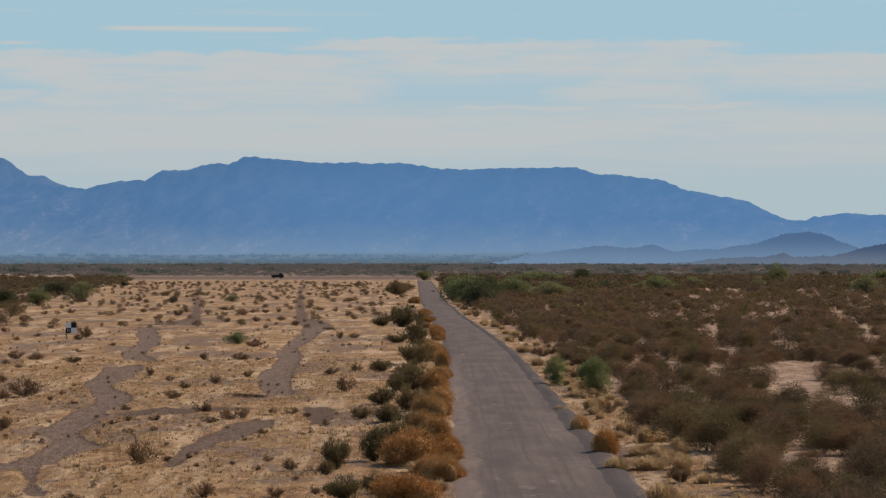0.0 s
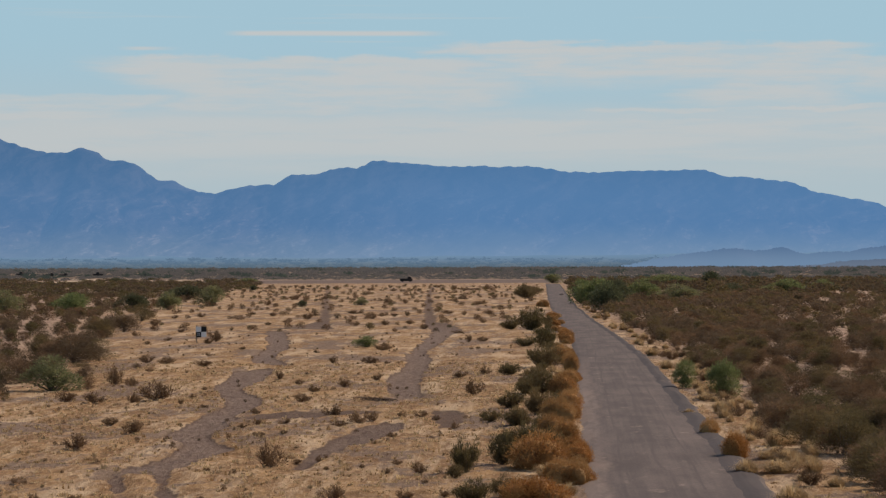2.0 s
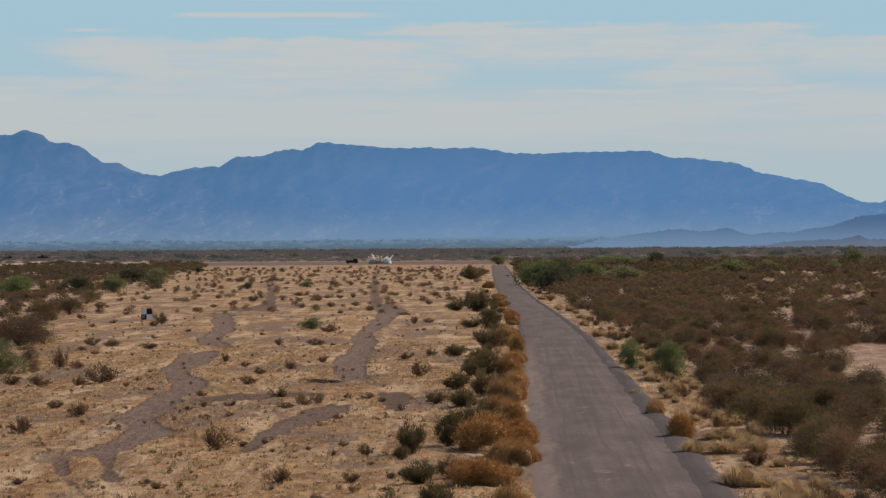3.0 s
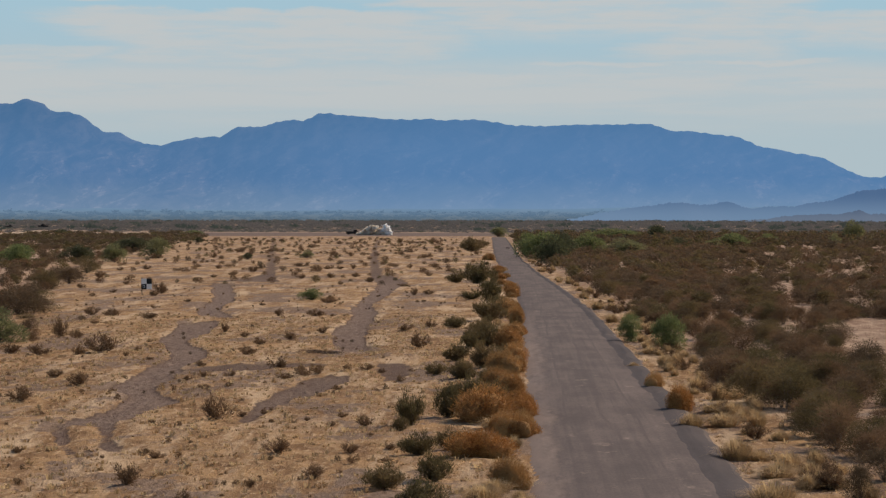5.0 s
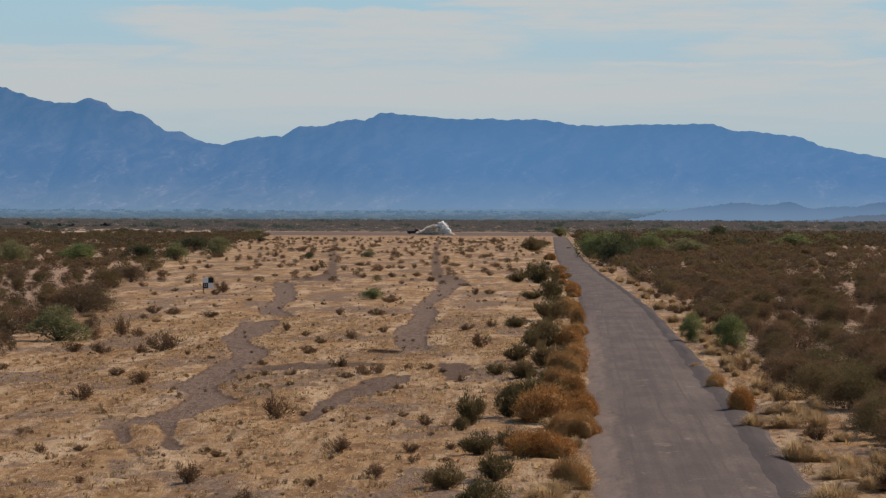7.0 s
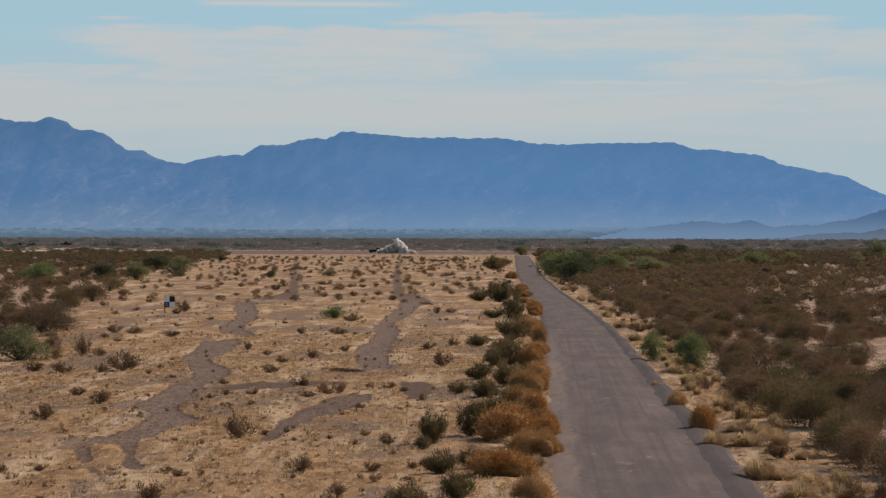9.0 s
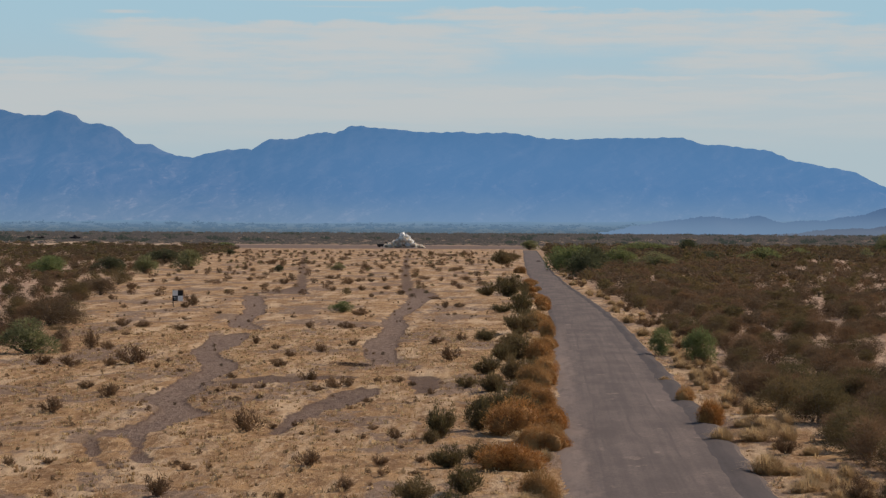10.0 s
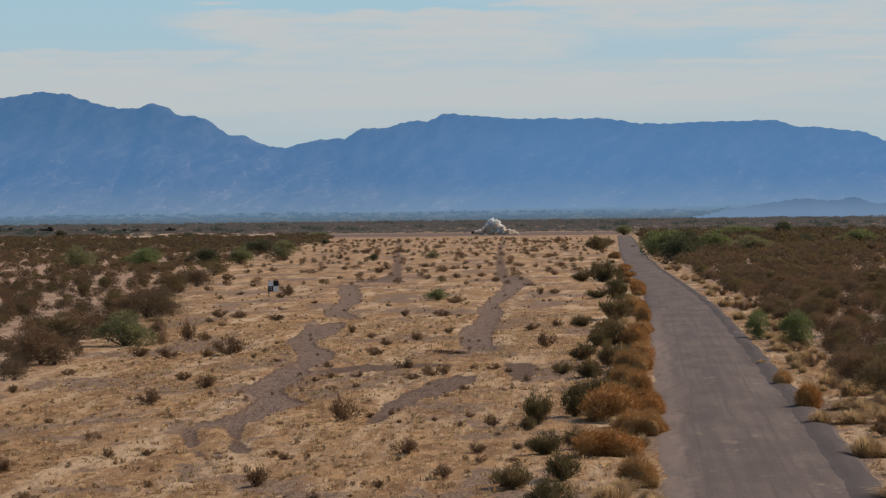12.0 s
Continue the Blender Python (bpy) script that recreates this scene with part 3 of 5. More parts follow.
# ---- plants ----
def shrub_shape(seed, stems, leaves, leaf, spread=0.5, dome=1.0, bare=0.35, twig=0.012, slim=0.7):
    """Stems fanning from one foot and leaves along them, in a box 1 wide and 1 high: (twig verts, tris), (leaf verts, tris)."""
    r = np.random.RandomState(seed)
    tv, tt, lv, lt = [], [], [], []
    for s in range(stems):
        a = r.uniform(0, 2 * np.pi)
        lean = spread * np.sqrt(r.uniform(0.02, 1))
        top = np.array([np.cos(a) * lean, np.sin(a) * lean, r.uniform(0.62, 1.0) * (1 - dome * 0.55 * (lean / spread) ** 2)])
        bend = np.array([np.cos(a), np.sin(a), 0]) * r.uniform(-0.02, 0.12)
        pts = [top * k + bend * (4 * k * (1 - k)) * (1, 1, 0) + r.normal(0, 0.012, 3) * (k > 0) for k in (0, 0.35, 0.7, 1)]
        base = len(tv)
        for j, p in enumerate(pts):
            w = twig * (1.1 - j / 3.3)
            for q in range(3):
                tv.append(p + np.array([np.cos(q * 2.09 + a), np.sin(q * 2.09 + a), 0]) * w)
        for j in range(3):
            for q in range(3):
                i0, i1 = base + j * 3 + q, base + j * 3 + (q + 1) % 3
                tt += [(i0, i1, i1 + 3), (i0, i1 + 3, i0 + 3)]
        for _ in range(max(1, leaves // stems)):
            k = bare + (1 - bare) * r.uniform() ** 0.8
            j = min(2, int(k * 3))
            p = pts[j] + (pts[j + 1] - pts[j]) * (k * 3 - j) + r.normal(0, 0.055, 3) * (1, 1, 0.8)
            p[2] = max(p[2], 0.02)
            u = (pts[j + 1] - pts[j]) * 2.2 + np.array([0, 0, 0.25]) + r.normal(0, 0.33, 3)
            v = np.cross(u, r.normal(0, 1, 3))
            u, v = u / np.linalg.norm(u) * leaf * r.uniform(0.9, 2.2), v / np.linalg.norm(v) * leaf * r.uniform(0.5, 1.0) * slim
            b = len(lv)
            lv += [p - v * 0.5, p + v * 0.5, p + u]
            lt.append((b, b + 1, b + 2))
    return (np.array(tv), np.array(tt)), (np.array(lv), np.array(lt))


def dome_shape(seed, lobes, leaves, leaf, slim=0.5, fuzz=0.05, low=0.12, twig=0.006, spread=0.27, lobe=(0.17, 0.29), sit=0.0, core=0.0):
    """A bush of rounded lobes, leaves thick near their surface, in a box about 1 wide and 1 high: (twig verts, tris), (leaf verts, tris)."""
    r = np.random.RandomState(seed)
    mids, sizes = [], []
    for k in range(lobes):
        a, q = r.uniform(0, 6.28), np.sqrt(r.uniform()) * spread * (k > 0)
        size = r.uniform(*lobe) * (1.15 if k == 0 else 1.0)
        rise = max(size + low * 0.3, (0.72 - 1.1 * q) * r.uniform(0.75, 1.1))
        if sit or k % 3 == 2:
            q, rise = max(q, spread * 0.6 * (k > 0)), size * (sit or 0.9)
        mids.append((np.cos(a) * q, np.sin(a) * q, rise))
        sizes.append(size)
    mids, sizes = np.array(mids), np.array(sizes)
    pick = r.choice(lobes, leaves, p=sizes ** 2 / (sizes ** 2).sum())
    way_out = r.normal(0, 1, (leaves, 3))
    way_out[:, 2] = np.abs(way_out[:, 2]) * np.where(r.uniform(size=leaves) < 0.7, 1, -1)
    way_out /= np.linalg.norm(way_out, axis=1)[:, None]
    p = mids[pick] + way_out * (sizes[pick] * r.uniform(0.25, 1.0, leaves) ** 0.4)[:, None] * (1, 1, 1.1) + r.normal(0, fuzz, (leaves, 3)) * (1, 1, 0.8)
    p[:, 2] = np.maximum(p[:, 2], r.uniform(0.01, low, leaves))
    u = way_out + np.array([0, 0, 0.45]) + r.normal(0, 0.55, (leaves, 3))
    v = np.cross(u, r.normal(0, 1, (leaves, 3)))
    u *= (leaf * r.uniform(0.8, 1.9, leaves) / np.linalg.norm(u, axis=1))[:, None]
    v *= (leaf * slim * r.uniform(0.5, 1.1, leaves) / np.linalg.norm(v, axis=1))[:, None]
    lv = np.stack([p - v * 0.5, p + v * 0.5, p + u], 1).reshape(-1, 3)
    lt = np.arange(3 * leaves).reshape(-1, 3)
    for k in range(lobes if core else 0):
        ring, rows = np.arange(12) * np.pi / 6, np.linspace(0.06, np.pi - 0.06, 8)
        ball = np.stack([np.outer(np.sin(rows), np.cos(ring)), np.outer(np.sin(rows), np.sin(ring)), np.outer(np.cos(rows), 0 * ring + 1)], -1).reshape(-1, 3)
        ball = mids[k] + ball * (sizes[k] * core * (1 + 0.12 * waves(ball[:, 0] * 9 + ball[:, 2] * 7, ball[:, 1] * 9, 1.0, seed + k)))[:, None]
        ball[:, 2] = np.maximum(ball[:, 2], 0.0)
        i = (np.arange(7)[:, None] * 12 + np.arange(12)).ravel()
        j = (np.arange(7)[:, None] * 12 + (np.arange(12) + 1) % 12).ravel()
        lt = np.concatenate([lt, np.concatenate([np.stack([i, i + 12, j], -1), np.stack([j, i + 12, j + 12], -1)]) + len(lv)])
        lv = np.concatenate([lv, ball])
    tv, tt = [], []
    for k in range(lobes * 3):
        tip = mids[k % lobes] + r.normal(0, 0.09, 3)
        for j, w in ((0, 1.5), (0.5, 1.0), (1, 0.4)):
            for q in range(3):
                tv.append(tip * (j, j, j ** 0.8) + np.array([np.cos(q * 2.09), np.sin(q * 2.09), 0]) * twig * w)
        b = k * 9
        for j in (0, 3):
            for q in range(3):
                i0, i1 = b + j + q, b + j + (q + 1) % 3
                tt += [(i0, i1, i1 + 3), (i0, i1 + 3, i0 + 3)]
    return (np.array(tv), np.array(tt)), (lv, lt)


def tuft_shape(seed, blades, width=0.018, droop=0.5):
    """A mound of arching grass blades in a box 1 wide and 1 high."""
    r = np.random.RandomState(seed)
    V, T = [], []
    for _ in range(blades):
        a, q = r.uniform(0, 2 * np.pi), np.sqrt(r.uniform())
        foot = np.array([np.cos(a), np.sin(a), 0]) * 0.30 * q * r.uniform(0.6, 1)
        out = np.array([np.cos(a + r.normal(0, 0.5)), np.sin(a + r.normal(0, 0.5)), 0])
        reach, h = 0.22 * q + r.uniform(0, 0.12), r.uniform(0.55, 1.0) * (1 - 0.45 * q * q)
        mid = foot + out * reach * 0.55 + np.array([0, 0, h * 0.86])
        tip = foot + out * reach * (1 + droop * q) + np.array([0, 0, h * (1 - 0.5 * q * r.uniform(0, 1))])
        w = np.array([-out[1], out[0], 0]) * width * r.uniform(0.6, 1.3)
        b = len(V)
        V += [foot - w, foot + w, mid + w * 0.8, mid - w * 0.8, tip]
        T += [(b, b + 1, b + 2), (b, b + 2, b + 3), (b + 3, b + 2, b + 4)]
    return np.array(V), np.array(T)


def shrub_kinds(name, mat, seeds, stems, leaves, leaf, twig_mat=M_TWIG, **more):
    """Several shrubs of one kind with open, fanning stems."""
    return rooted(name, mat, [shrub_shape(s, stems, leaves, leaf, **more) for s in seeds], twig_mat)


def dome_kinds(name, mat, seeds, lobes, leaves, leaf, twig_mat=M_TWIG, **more):
    """Several bushes of one kind with rounded, full crowns."""
    return rooted(name, mat, [dome_shape(s, lobes, leaves, leaf, **more) for s in seeds], twig_mat)


def rooted(name, mat, shapes, twig_mat):
    """Each plant is an Empty with its stems and its foliage."""
    out = []
    for (tv, tt), (lv, lt) in shapes:
        root = new(name)
        for child, me in (("trunk" if name == "desert_tree" else "stem", mesh_of("stem", tv, tt, [twig_mat])), ("foliage", mesh_of("foliage", lv, lt, [mat]))):
            ob = new(child, me)
            ob.parent = root
        out.append(root)
    return out


def tuft_kinds(name, mat, seeds, blades, **more):
    out = []
    for s in seeds:
        V, T = tuft_shape(s, blades, **more)
        out.append(new(name, mesh_of(name, V, T, [mat])))
    return out


def plant_all(kinds, rows, label, category, group, seed=1, sink=0.03):
    """Copies the kinds in turn onto the ground; the first copy of each kind is the kind itself."""
    r = random.Random(seed)
    mine = [[] for _ in kinds]
    for i, (x, y, w, h) in enumerate(rows):
        z = float(height(x, y)) - sink * h
        mine[i % len(kinds)].append(Matrix.LocRotScale((x, y, z), Euler((0, 0, r.uniform(0, 6.28))), (w, w, h)))
    for root, ms in zip(kinds, mine):
        tagged(root, label, category, group)
        for m in ms[1:]:
            copy_thing(root, m)
        if ms:
            root.matrix_basis = ms[0]


FIELD_A = [(-11, 71.9, 0.58, 0.23), (-8.7, 72.3, 0.53, 0.41), (-7.9, 74.5, 0.15, 0.09), (-7.4, 77.2, 0.31, 0.31), (-10.9, 77.7, 0.91, 0.66), (-5.8, 79.3, 0.58, 0.48), (-5, 84.5, 0.34, 0.24), (-4, 85.5, 0.41, 0.14), (-11.2, 86.5, 0.63, 0.31), (-12.9, 86.6, 0.17, 0.14), (-11.8, 88.1, 0.43, 0.25), (-7.6, 88.4, 0.93, 0.57), (-15.9, 88.5, 0.32, 0.21), (-5.3, 88.5, 0.61, 0.43), (-4.1, 89.7, 0.47, 0.29), (-5, 94.9, 0.27, 0.15), (-6.6, 99.1, 0.32, 0.24), (-5.4, 99.2, 0.56, 0.52), (-13.1, 100, 0.28, 0.2), (-8.9, 100.9, 0.24, 0.16), (-7.7, 102.4, 0.21, 0.21), (-11.1, 103, 1.12, 1), (-6.5, 103.9, 0.42, 0.25), (-10.4, 105.4, 0.43, 0.26)]
FIELD_B = [(-9.6, 106.1, 0.3, 0.3), (-20, 111.8, 0.99, 0.77), (-7.8, 120.9, 0.54, 0.24), (-13.6, 121.2, 0.54, 0.29), (-19.3, 122.4, 1.14, 0.74), (-12.7, 122.9, 0.35, 0.2), (-15, 127, 0.51, 0.26), (-5.3, 127.3, 0.46, 0.36), (-10.7, 128.2, 0.78, 0.36), (-14.5, 128.8, 0.47, 0.36), (-21.5, 129.6, 0.79, 0.42), (-13.4, 130.3, 0.63, 0.32), (-10, 130.5, 1.05, 0.58), (-9.4, 132, 0.53, 0.59), (-8.2, 134.5, 0.49, 0.38), (-6.5, 134.6, 0.44, 0.27), (-7.3, 135.6, 0.71, 0.38), (-11.9, 138.8, 1.01, 0.67), (-15.9, 140, 0.51, 0.34), (-19.2, 145.3, 0.41, 0.18), (-20.8, 148.1, 0.36, 0.3), (-25.7, 149.5, 1.21, 0.72), (-23.6, 149.7, 0.73, 0.6), (-14.5, 149.9, 0.91, 0.61)]
FIELD_C = [(-27.4, 150.6, 1.1, 0.76), (-22.6, 151, 1.83, 1.16), (-21, 154.4, 0.44, 0.37), (-5.6, 159.8, 1.16, 0.97), (-14.9, 161.7, 0.72, 0.46), (-21.7, 164.7, 0.33, 0.2), (-13.8, 169.3, 0.96, 0.62), (-27, 170.4, 0.83, 0.69), (-28.2, 171.9, 1.04, 1.32), (-16.9, 173, 0.56, 0.42), (-12.5, 179.3, 0.72, 0.51), (-18.9, 180.5, 0.66, 0.66), (-7.3, 182.5, 0.96, 0.52), (-5.8, 187.3, 0.76, 0.61), (-29.2, 192.8, 0.62, 0.31), (-26.8, 202.7, 1.39, 0.61), (-17.1, 203.7, 0.41, 0.25), (-30.2, 206.9, 1.25, 0.67), (-13.7, 207.6, 0.5, 0.25), (-31.9, 209.1, 1.18, 0.84), (-17.9, 209.5, 0.68, 0.68), (-15.2, 209.8, 1.44, 0.59), (-29.5, 226.3, 0.64, 0.37), (-21.3, 233.1, 0.56, 0.28)]
FIELD_D = [(-16.1, 238.2, 1.54, 0.77), (-28.5, 241.4, 0.78, 0.29), (-8.7, 242.3, 0.39, 0.24), (-8.2, 243.9, 0.49, 0.25), (-39.5, 258.9, 0.63, 0.42), (-33.8, 259.7, 0.94, 0.73), (-9.8, 266.6, 0.86, 0.86), (-8.5, 268.7, 1.09, 0.54), (-39.5, 272.6, 0.77, 0.44), (-45.3, 289.2, 1.05, 0.58), (-12.3, 301.1, 1.34, 0.43), (-42.3, 301.7, 0.85, 0.49), (-19.3, 305.1, 0.62, 0.49), (-16.9, 318.7, 1.03, 0.77), (-25.9, 334.7, 1.08, 0.68), (-50.4, 337, 1.36, 1.09), (-22.6, 338.4, 1.23, 0.75), (-36.9, 339.2, 0.82, 0.41), (-19.7, 342, 1.11, 0.69), (-11.1, 349.9, 0.85, 0.85), (-35.9, 352.5, 1.28, 0.57), (-35.4, 374.3, 1.82, 1.06), (-26.8, 375.9, 1.21, 0.91), (-54.5, 382.8, 0.93, 0.62)]
FIELD_E = [(-51.5, 387.5, 1.25, 0.78), (-26.7, 392, 1.11, 0.71), (-24.9, 392.3, 1.11, 0.63), (-23.3, 396.8, 0.96, 0.8), (-42.5, 397.7, 0.96, 0.8), (-15.3, 398.3, 0.8, 0.8), (-46.6, 405.8, 1.15, 0.66), (-12.1, 407.7, 1.65, 0.82), (-18.1, 411.1, 1.66, 0.5), (-32, 413.2, 2.17, 0.67), (-54.4, 499.4, 1.61, 1.21), (-16.4, 501, 2.43, 0.81), (-30.9, 519, 1.26, 1.05), (-34.3, 525.7, 1.49, 0.96), (-44.4, 538.9, 1.09, 0.65), (-22.8, 544, 1.54, 0.88), (-22.5, 578.4, 2.1, 0.47), (-57.7, 578.7, 2.1, 1.05), (-52, 589.6, 1.43, 0.71), (-47.6, 749.1, 1.82, 0.76), (-55.1, 762.5, 1.85, 0.92), (-29.2, 770.9, 4.67, 0.93), (-26.1, 771.9, 1.87, 0.78), (-33, 786.2, 2.22, 1.27)]
FIELD_F = [(-23.5, 789.3, 3.19, 1.44), (-79.6, 824, 2, 1.17), (-16.5, 73.4, 0.68, 0.39), (-19.2, 82.5, 0.73, 0.58), (-16.9, 87.1, 0.49, 0.35), (-15.9, 88.7, 0.36, 0.22), (-19, 94.8, 0.42, 0.23), (-22.1, 102.6, 0.37, 0.25), (-27.4, 119.9, 0.48, 0.48), (-27.8, 133.6, 0.76, 0.38), (-34.3, 268.5, 1.3, 1.35)]
ROADSIDE = [(-2.4, 71.5, 1.21, 0.75), (-3.7, 76.5, 1.11, 0.77), (-2.3, 78.9, 0.99, 0.83), (-3.1, 87.6, 1.13, 0.78), (-4.1, 97.5, 0.59, 0.51), (-3.8, 100.1, 0.97, 1.34), (-2.6, 103.6, 1.05, 1.3), (-1.8, 111.5, 1.35, 1.24), (-2.6, 128.9, 1.15, 0.78), (-3.8, 131.1, 0.95, 0.64), (-1.7, 138.6, 1.46, 1.29), (-3.1, 145, 1.41, 1.05), (-1.7, 160.1, 1.42, 1.49), (-2.4, 180.3, 1.53, 0.95), (-4.1, 187.5, 1.59, 0.83), (-2, 199.8, 2.26, 1.82), (-2.5, 247.9, 2.1, 2.1), (-4.2, 251.1, 1.83, 0.91), (-4.6, 309.8, 3.25, 2.63), (-6.8, 314.8, 2.16, 1.4), (-9.4, 600.5, 5.58, 2.91), (-8.7, 717.2, 3.19, 1.45)]
ORANGE = [(-0.2, 77.3, 0.94, 0.88), (-1, 86.7, 1.72, 0.98), (0.2, 97.8, 0.79, 0.79), (-1.1, 102.3, 2.15, 1.2), (0.1, 106.8, 1.08, 0.95), (6.3, 108.5, 1.1, 1.14), (-0.3, 116.8, 1.18, 1.04), (-0.9, 120.6, 1.22, 0.88), (6, 122.7, 0.84, 0.74), (-0.5, 133.7, 1.51, 1.19), (-0.5, 159.6, 1.68, 1.29), (0, 195.8, 0.95, 1.19), (-0.9, 215, 1.91, 1.3), (-5, 477.6, 1.74, 1.35)]
TAN = [(7.2, 72.1, 0.64, 0.26), (-0.9, 73, 1.24, 0.65), (6.7, 73.5, 1.54, 0.77), (8, 76.9, 0.96, 0.4), (8.8, 78.2, 0.47, 0.32), (7.5, 81, 1.37, 0.49), (7.5, 86.7, 0.95, 0.35), (6.8, 86.8, 1.26, 0.88), (-0.1, 91, 0.66, 0.55), (-0.7, 98.8, 1.4, 0.6), (6.2, 99.8, 1.05, 0.73), (7.4, 100.1, 1.54, 0.65), (7.5, 107.3, 1.08, 0.43), (5.8, 139.2, 0.67, 0.39), (7.3, 152.4, 1.23, 0.62), (6.7, 198.6, 1.2, 0.8), (6.5, 226.4, 1.46, 0.82), (6.2, 259.4, 1.26, 0.73), (5.8, 311.4, 1.38, 0.75), (3.3, 381.1, 1.39, 0.62)]
GREEN = [(8.4, 155.7, 1.82, 1.82), (6.8, 168.2, 1.56, 1.22)]
TREES_A = [(-30.8, 164.6, 2.79, 1.73), (-18.3, 249.3, 1.71, 0.91), (-71.5, 451.8, 4.75, 2.46), (-65.6, 453, 3.66, 2.56), (-82.4, 461.2, 4.66, 2.52), (-45.9, 475.1, 1.34, 1.15), (-63.1, 490.7, 3.97, 3.17), (4.7, 492.3, 6.17, 4.18), (5.8, 446, 4.8, 3.9), (-37.4, 496.4, 2.01, 1.2), (1.8, 512, 4.55, 3.93), (8.5, 528, 4.91, 4.05), (20.4, 538.4, 6.74, 2.83), (13.7, 552.7, 5.14, 3.57), (-80.3, 582.3, 7.06, 2.82), (44.5, 635, 3.85, 1.8), (50.7, 658.7, 6.65, 3.19), (38.7, 678.9, 4.66, 2.19), (78.1, 690.1, 2.79, 2.79), (68.6, 770.3, 4.67, 2.49), (-89.7, 784.3, 2.54, 1.27), (101.1, 848.6, 5.83, 5.49), (29.1, 862.1, 12.89, 3.48), (45.4, 909.5, 6.61, 4.41), (-7, 1012, 5.72, 3.07)]
TREES_B = [(-129.2, 1114.4, 6.75, 1.58), (-189.9, 1159.5, 4.68, 1.64), (-87.6, 428.5, 4.5, 2.94), (-77.8, 432.7, 4.55, 2.62), (-263.8, 1252.7, 5.57, 2.78), (93.1, 613.7, 5.7, 3.72), (143.7, 916.7, 5.56, 3.7), (147, 1076.1, 5.22, 3.04)]
NEARSCRUB_A = [(9, 73.6, 0.89, 1.19), (10.7, 87.5, 1.41, 1.24), (10.2, 89.5, 1.99, 1.45), (11, 103.1, 1.67, 1.25), (10.4, 108.1, 2.4, 1.97), (13.5, 114.3, 2.08, 1.39), (9.7, 117.6, 2.14, 1.19), (12.2, 121.6, 1.97, 1.23), (9, 124.6, 2.27, 1.26), (10.4, 139.6, 1.97, 1.13), (12.3, 139.8, 2.26, 1.27), (15.7, 140, 2.55, 1.13), (17.4, 140.2, 1.7, 1.13), (11.6, 90.5, 1.83, 1.1), (13.1, 90.5, 1.46, 0.91), (14.2, 92.7, 2.06, 1.69), (10.3, 95.1, 2.11, 1.44), (10.3, 109.1, 1.76, 1.32), (13.1, 109.1, 2.42, 1.54), (9.4, 112.4, 2.5, 1.82), (15.8, 112.4, 2.5, 1.59), (18.2, 115.9, 1.64, 1.4), (18.3, 132.4, 2.14, 1.34), (14, 137.3, 2.5, 1.66)]
NEARSCRUB_B = [(17.1, 137.3, 2.5, 1.39), (21, 137.3, 2.5, 1.66), (11.4, 142.5, 2.02, 1.73), (10.8, 154.4, 1.87, 1.87), (18.9, 168.4, 2.72, 1.36)]
LEFTSCRUB = [(-31.3, 143.2, 3.76, 2.08), (-33.4, 147.4, 2.08, 1.49), (-36.4, 173.5, 3.15, 1.75), (-34.7, 174.8, 2.12, 1.41), (-31.9, 182.6, 1.25, 0.89), (-36.4, 214.4, 2.6, 1.73), (-38.7, 214.9, 3.47, 2.39), (-49.7, 217.5, 1.76, 1.32), (-43.8, 229, 2.78, 1.85), (-28.9, 166.3, 1.01, 0.81), (-31.3, 200, 0.81, 0.4), (-35.9, 202.8, 1.64, 0.41), (-39.5, 210.7, 2.55, 1.92), (-37.8, 210.9, 4.69, 2.13), (-48, 284.3, 4.02, 2.01), (-38.6, 292.5, 0.95, 1.06), (-49.6, 308.3, 4.36, 2.18), (-56.2, 363.2, 3.67, 2.2)]
field_rows = FIELD_A + FIELD_B + FIELD_C + FIELD_D + FIELD_E + FIELD_F
rv = random.Random(17)


def verge(n, y0, y1, off0, off1, right, w0, w1, r0, r1):
    """Plants at random along one side of the road, off metres beyond its edge."""
    out = []
    for _ in range(n):
        y = y0 + (y1 - y0) * rv.random() ** 1.3
        left_x, right_x = (float(v) for v in road_side(y))
        off, w = rv.uniform(off0, off1), rv.uniform(w0, w1)
        out.append((right_x + off if right else left_x - off, y, w, w * rv.uniform(r0, r1)))
    return out


plant_all(shrub_kinds("dry_shrub", M_BROWN, (1, 2, 3, 4, 5), 18, 900, 0.09, bare=0.12, twig=0.006, slim=0.42), [(x, y, w * 1.12, h * 1.05) for x, y, w, h in field_rows] + verge(46, 74, 420, 1.2, 3.4, True, 0.5, 1.2, 0.5, 0.8), "small brown half-dry desert shrub on golden ground", "shrub", "shrubs of the open field", 3)
plant_all(shrub_kinds("creosote_bush", M_OLIVE, (11, 12, 13, 14), 28, 2600, 0.072, bare=0.12, twig=0.006, slim=0.4), [(x, y, w * 1.15, h * 1.1) for x, y, w, h in ROADSIDE] + verge(24, 80, 440, 0.9, 3.2, False, 0.8, 1.5, 0.6, 0.95),
          "olive-brown creosote bush on the road's verge", "bush", "bushes along the road", 4)
plant_all(dome_kinds("dry_mound", M_ORANGE, (21, 22, 23, 24), 6, 7000, 0.045, slim=0.34, fuzz=0.03, low=0.05, spread=0.27, lobe=(0.22, 0.34), sit=0.62, core=0.72), [(x, y, w * 1.3, h * 1.75) for x, y, w, h in ORANGE] + verge(34, 92, 390, 0.1, 1.0, False, 0.9, 1.8, 0.75, 1.1),
          "rust-orange rounded mound of dry brush beside the road", "dry brush", "orange mounds along the road", 5)
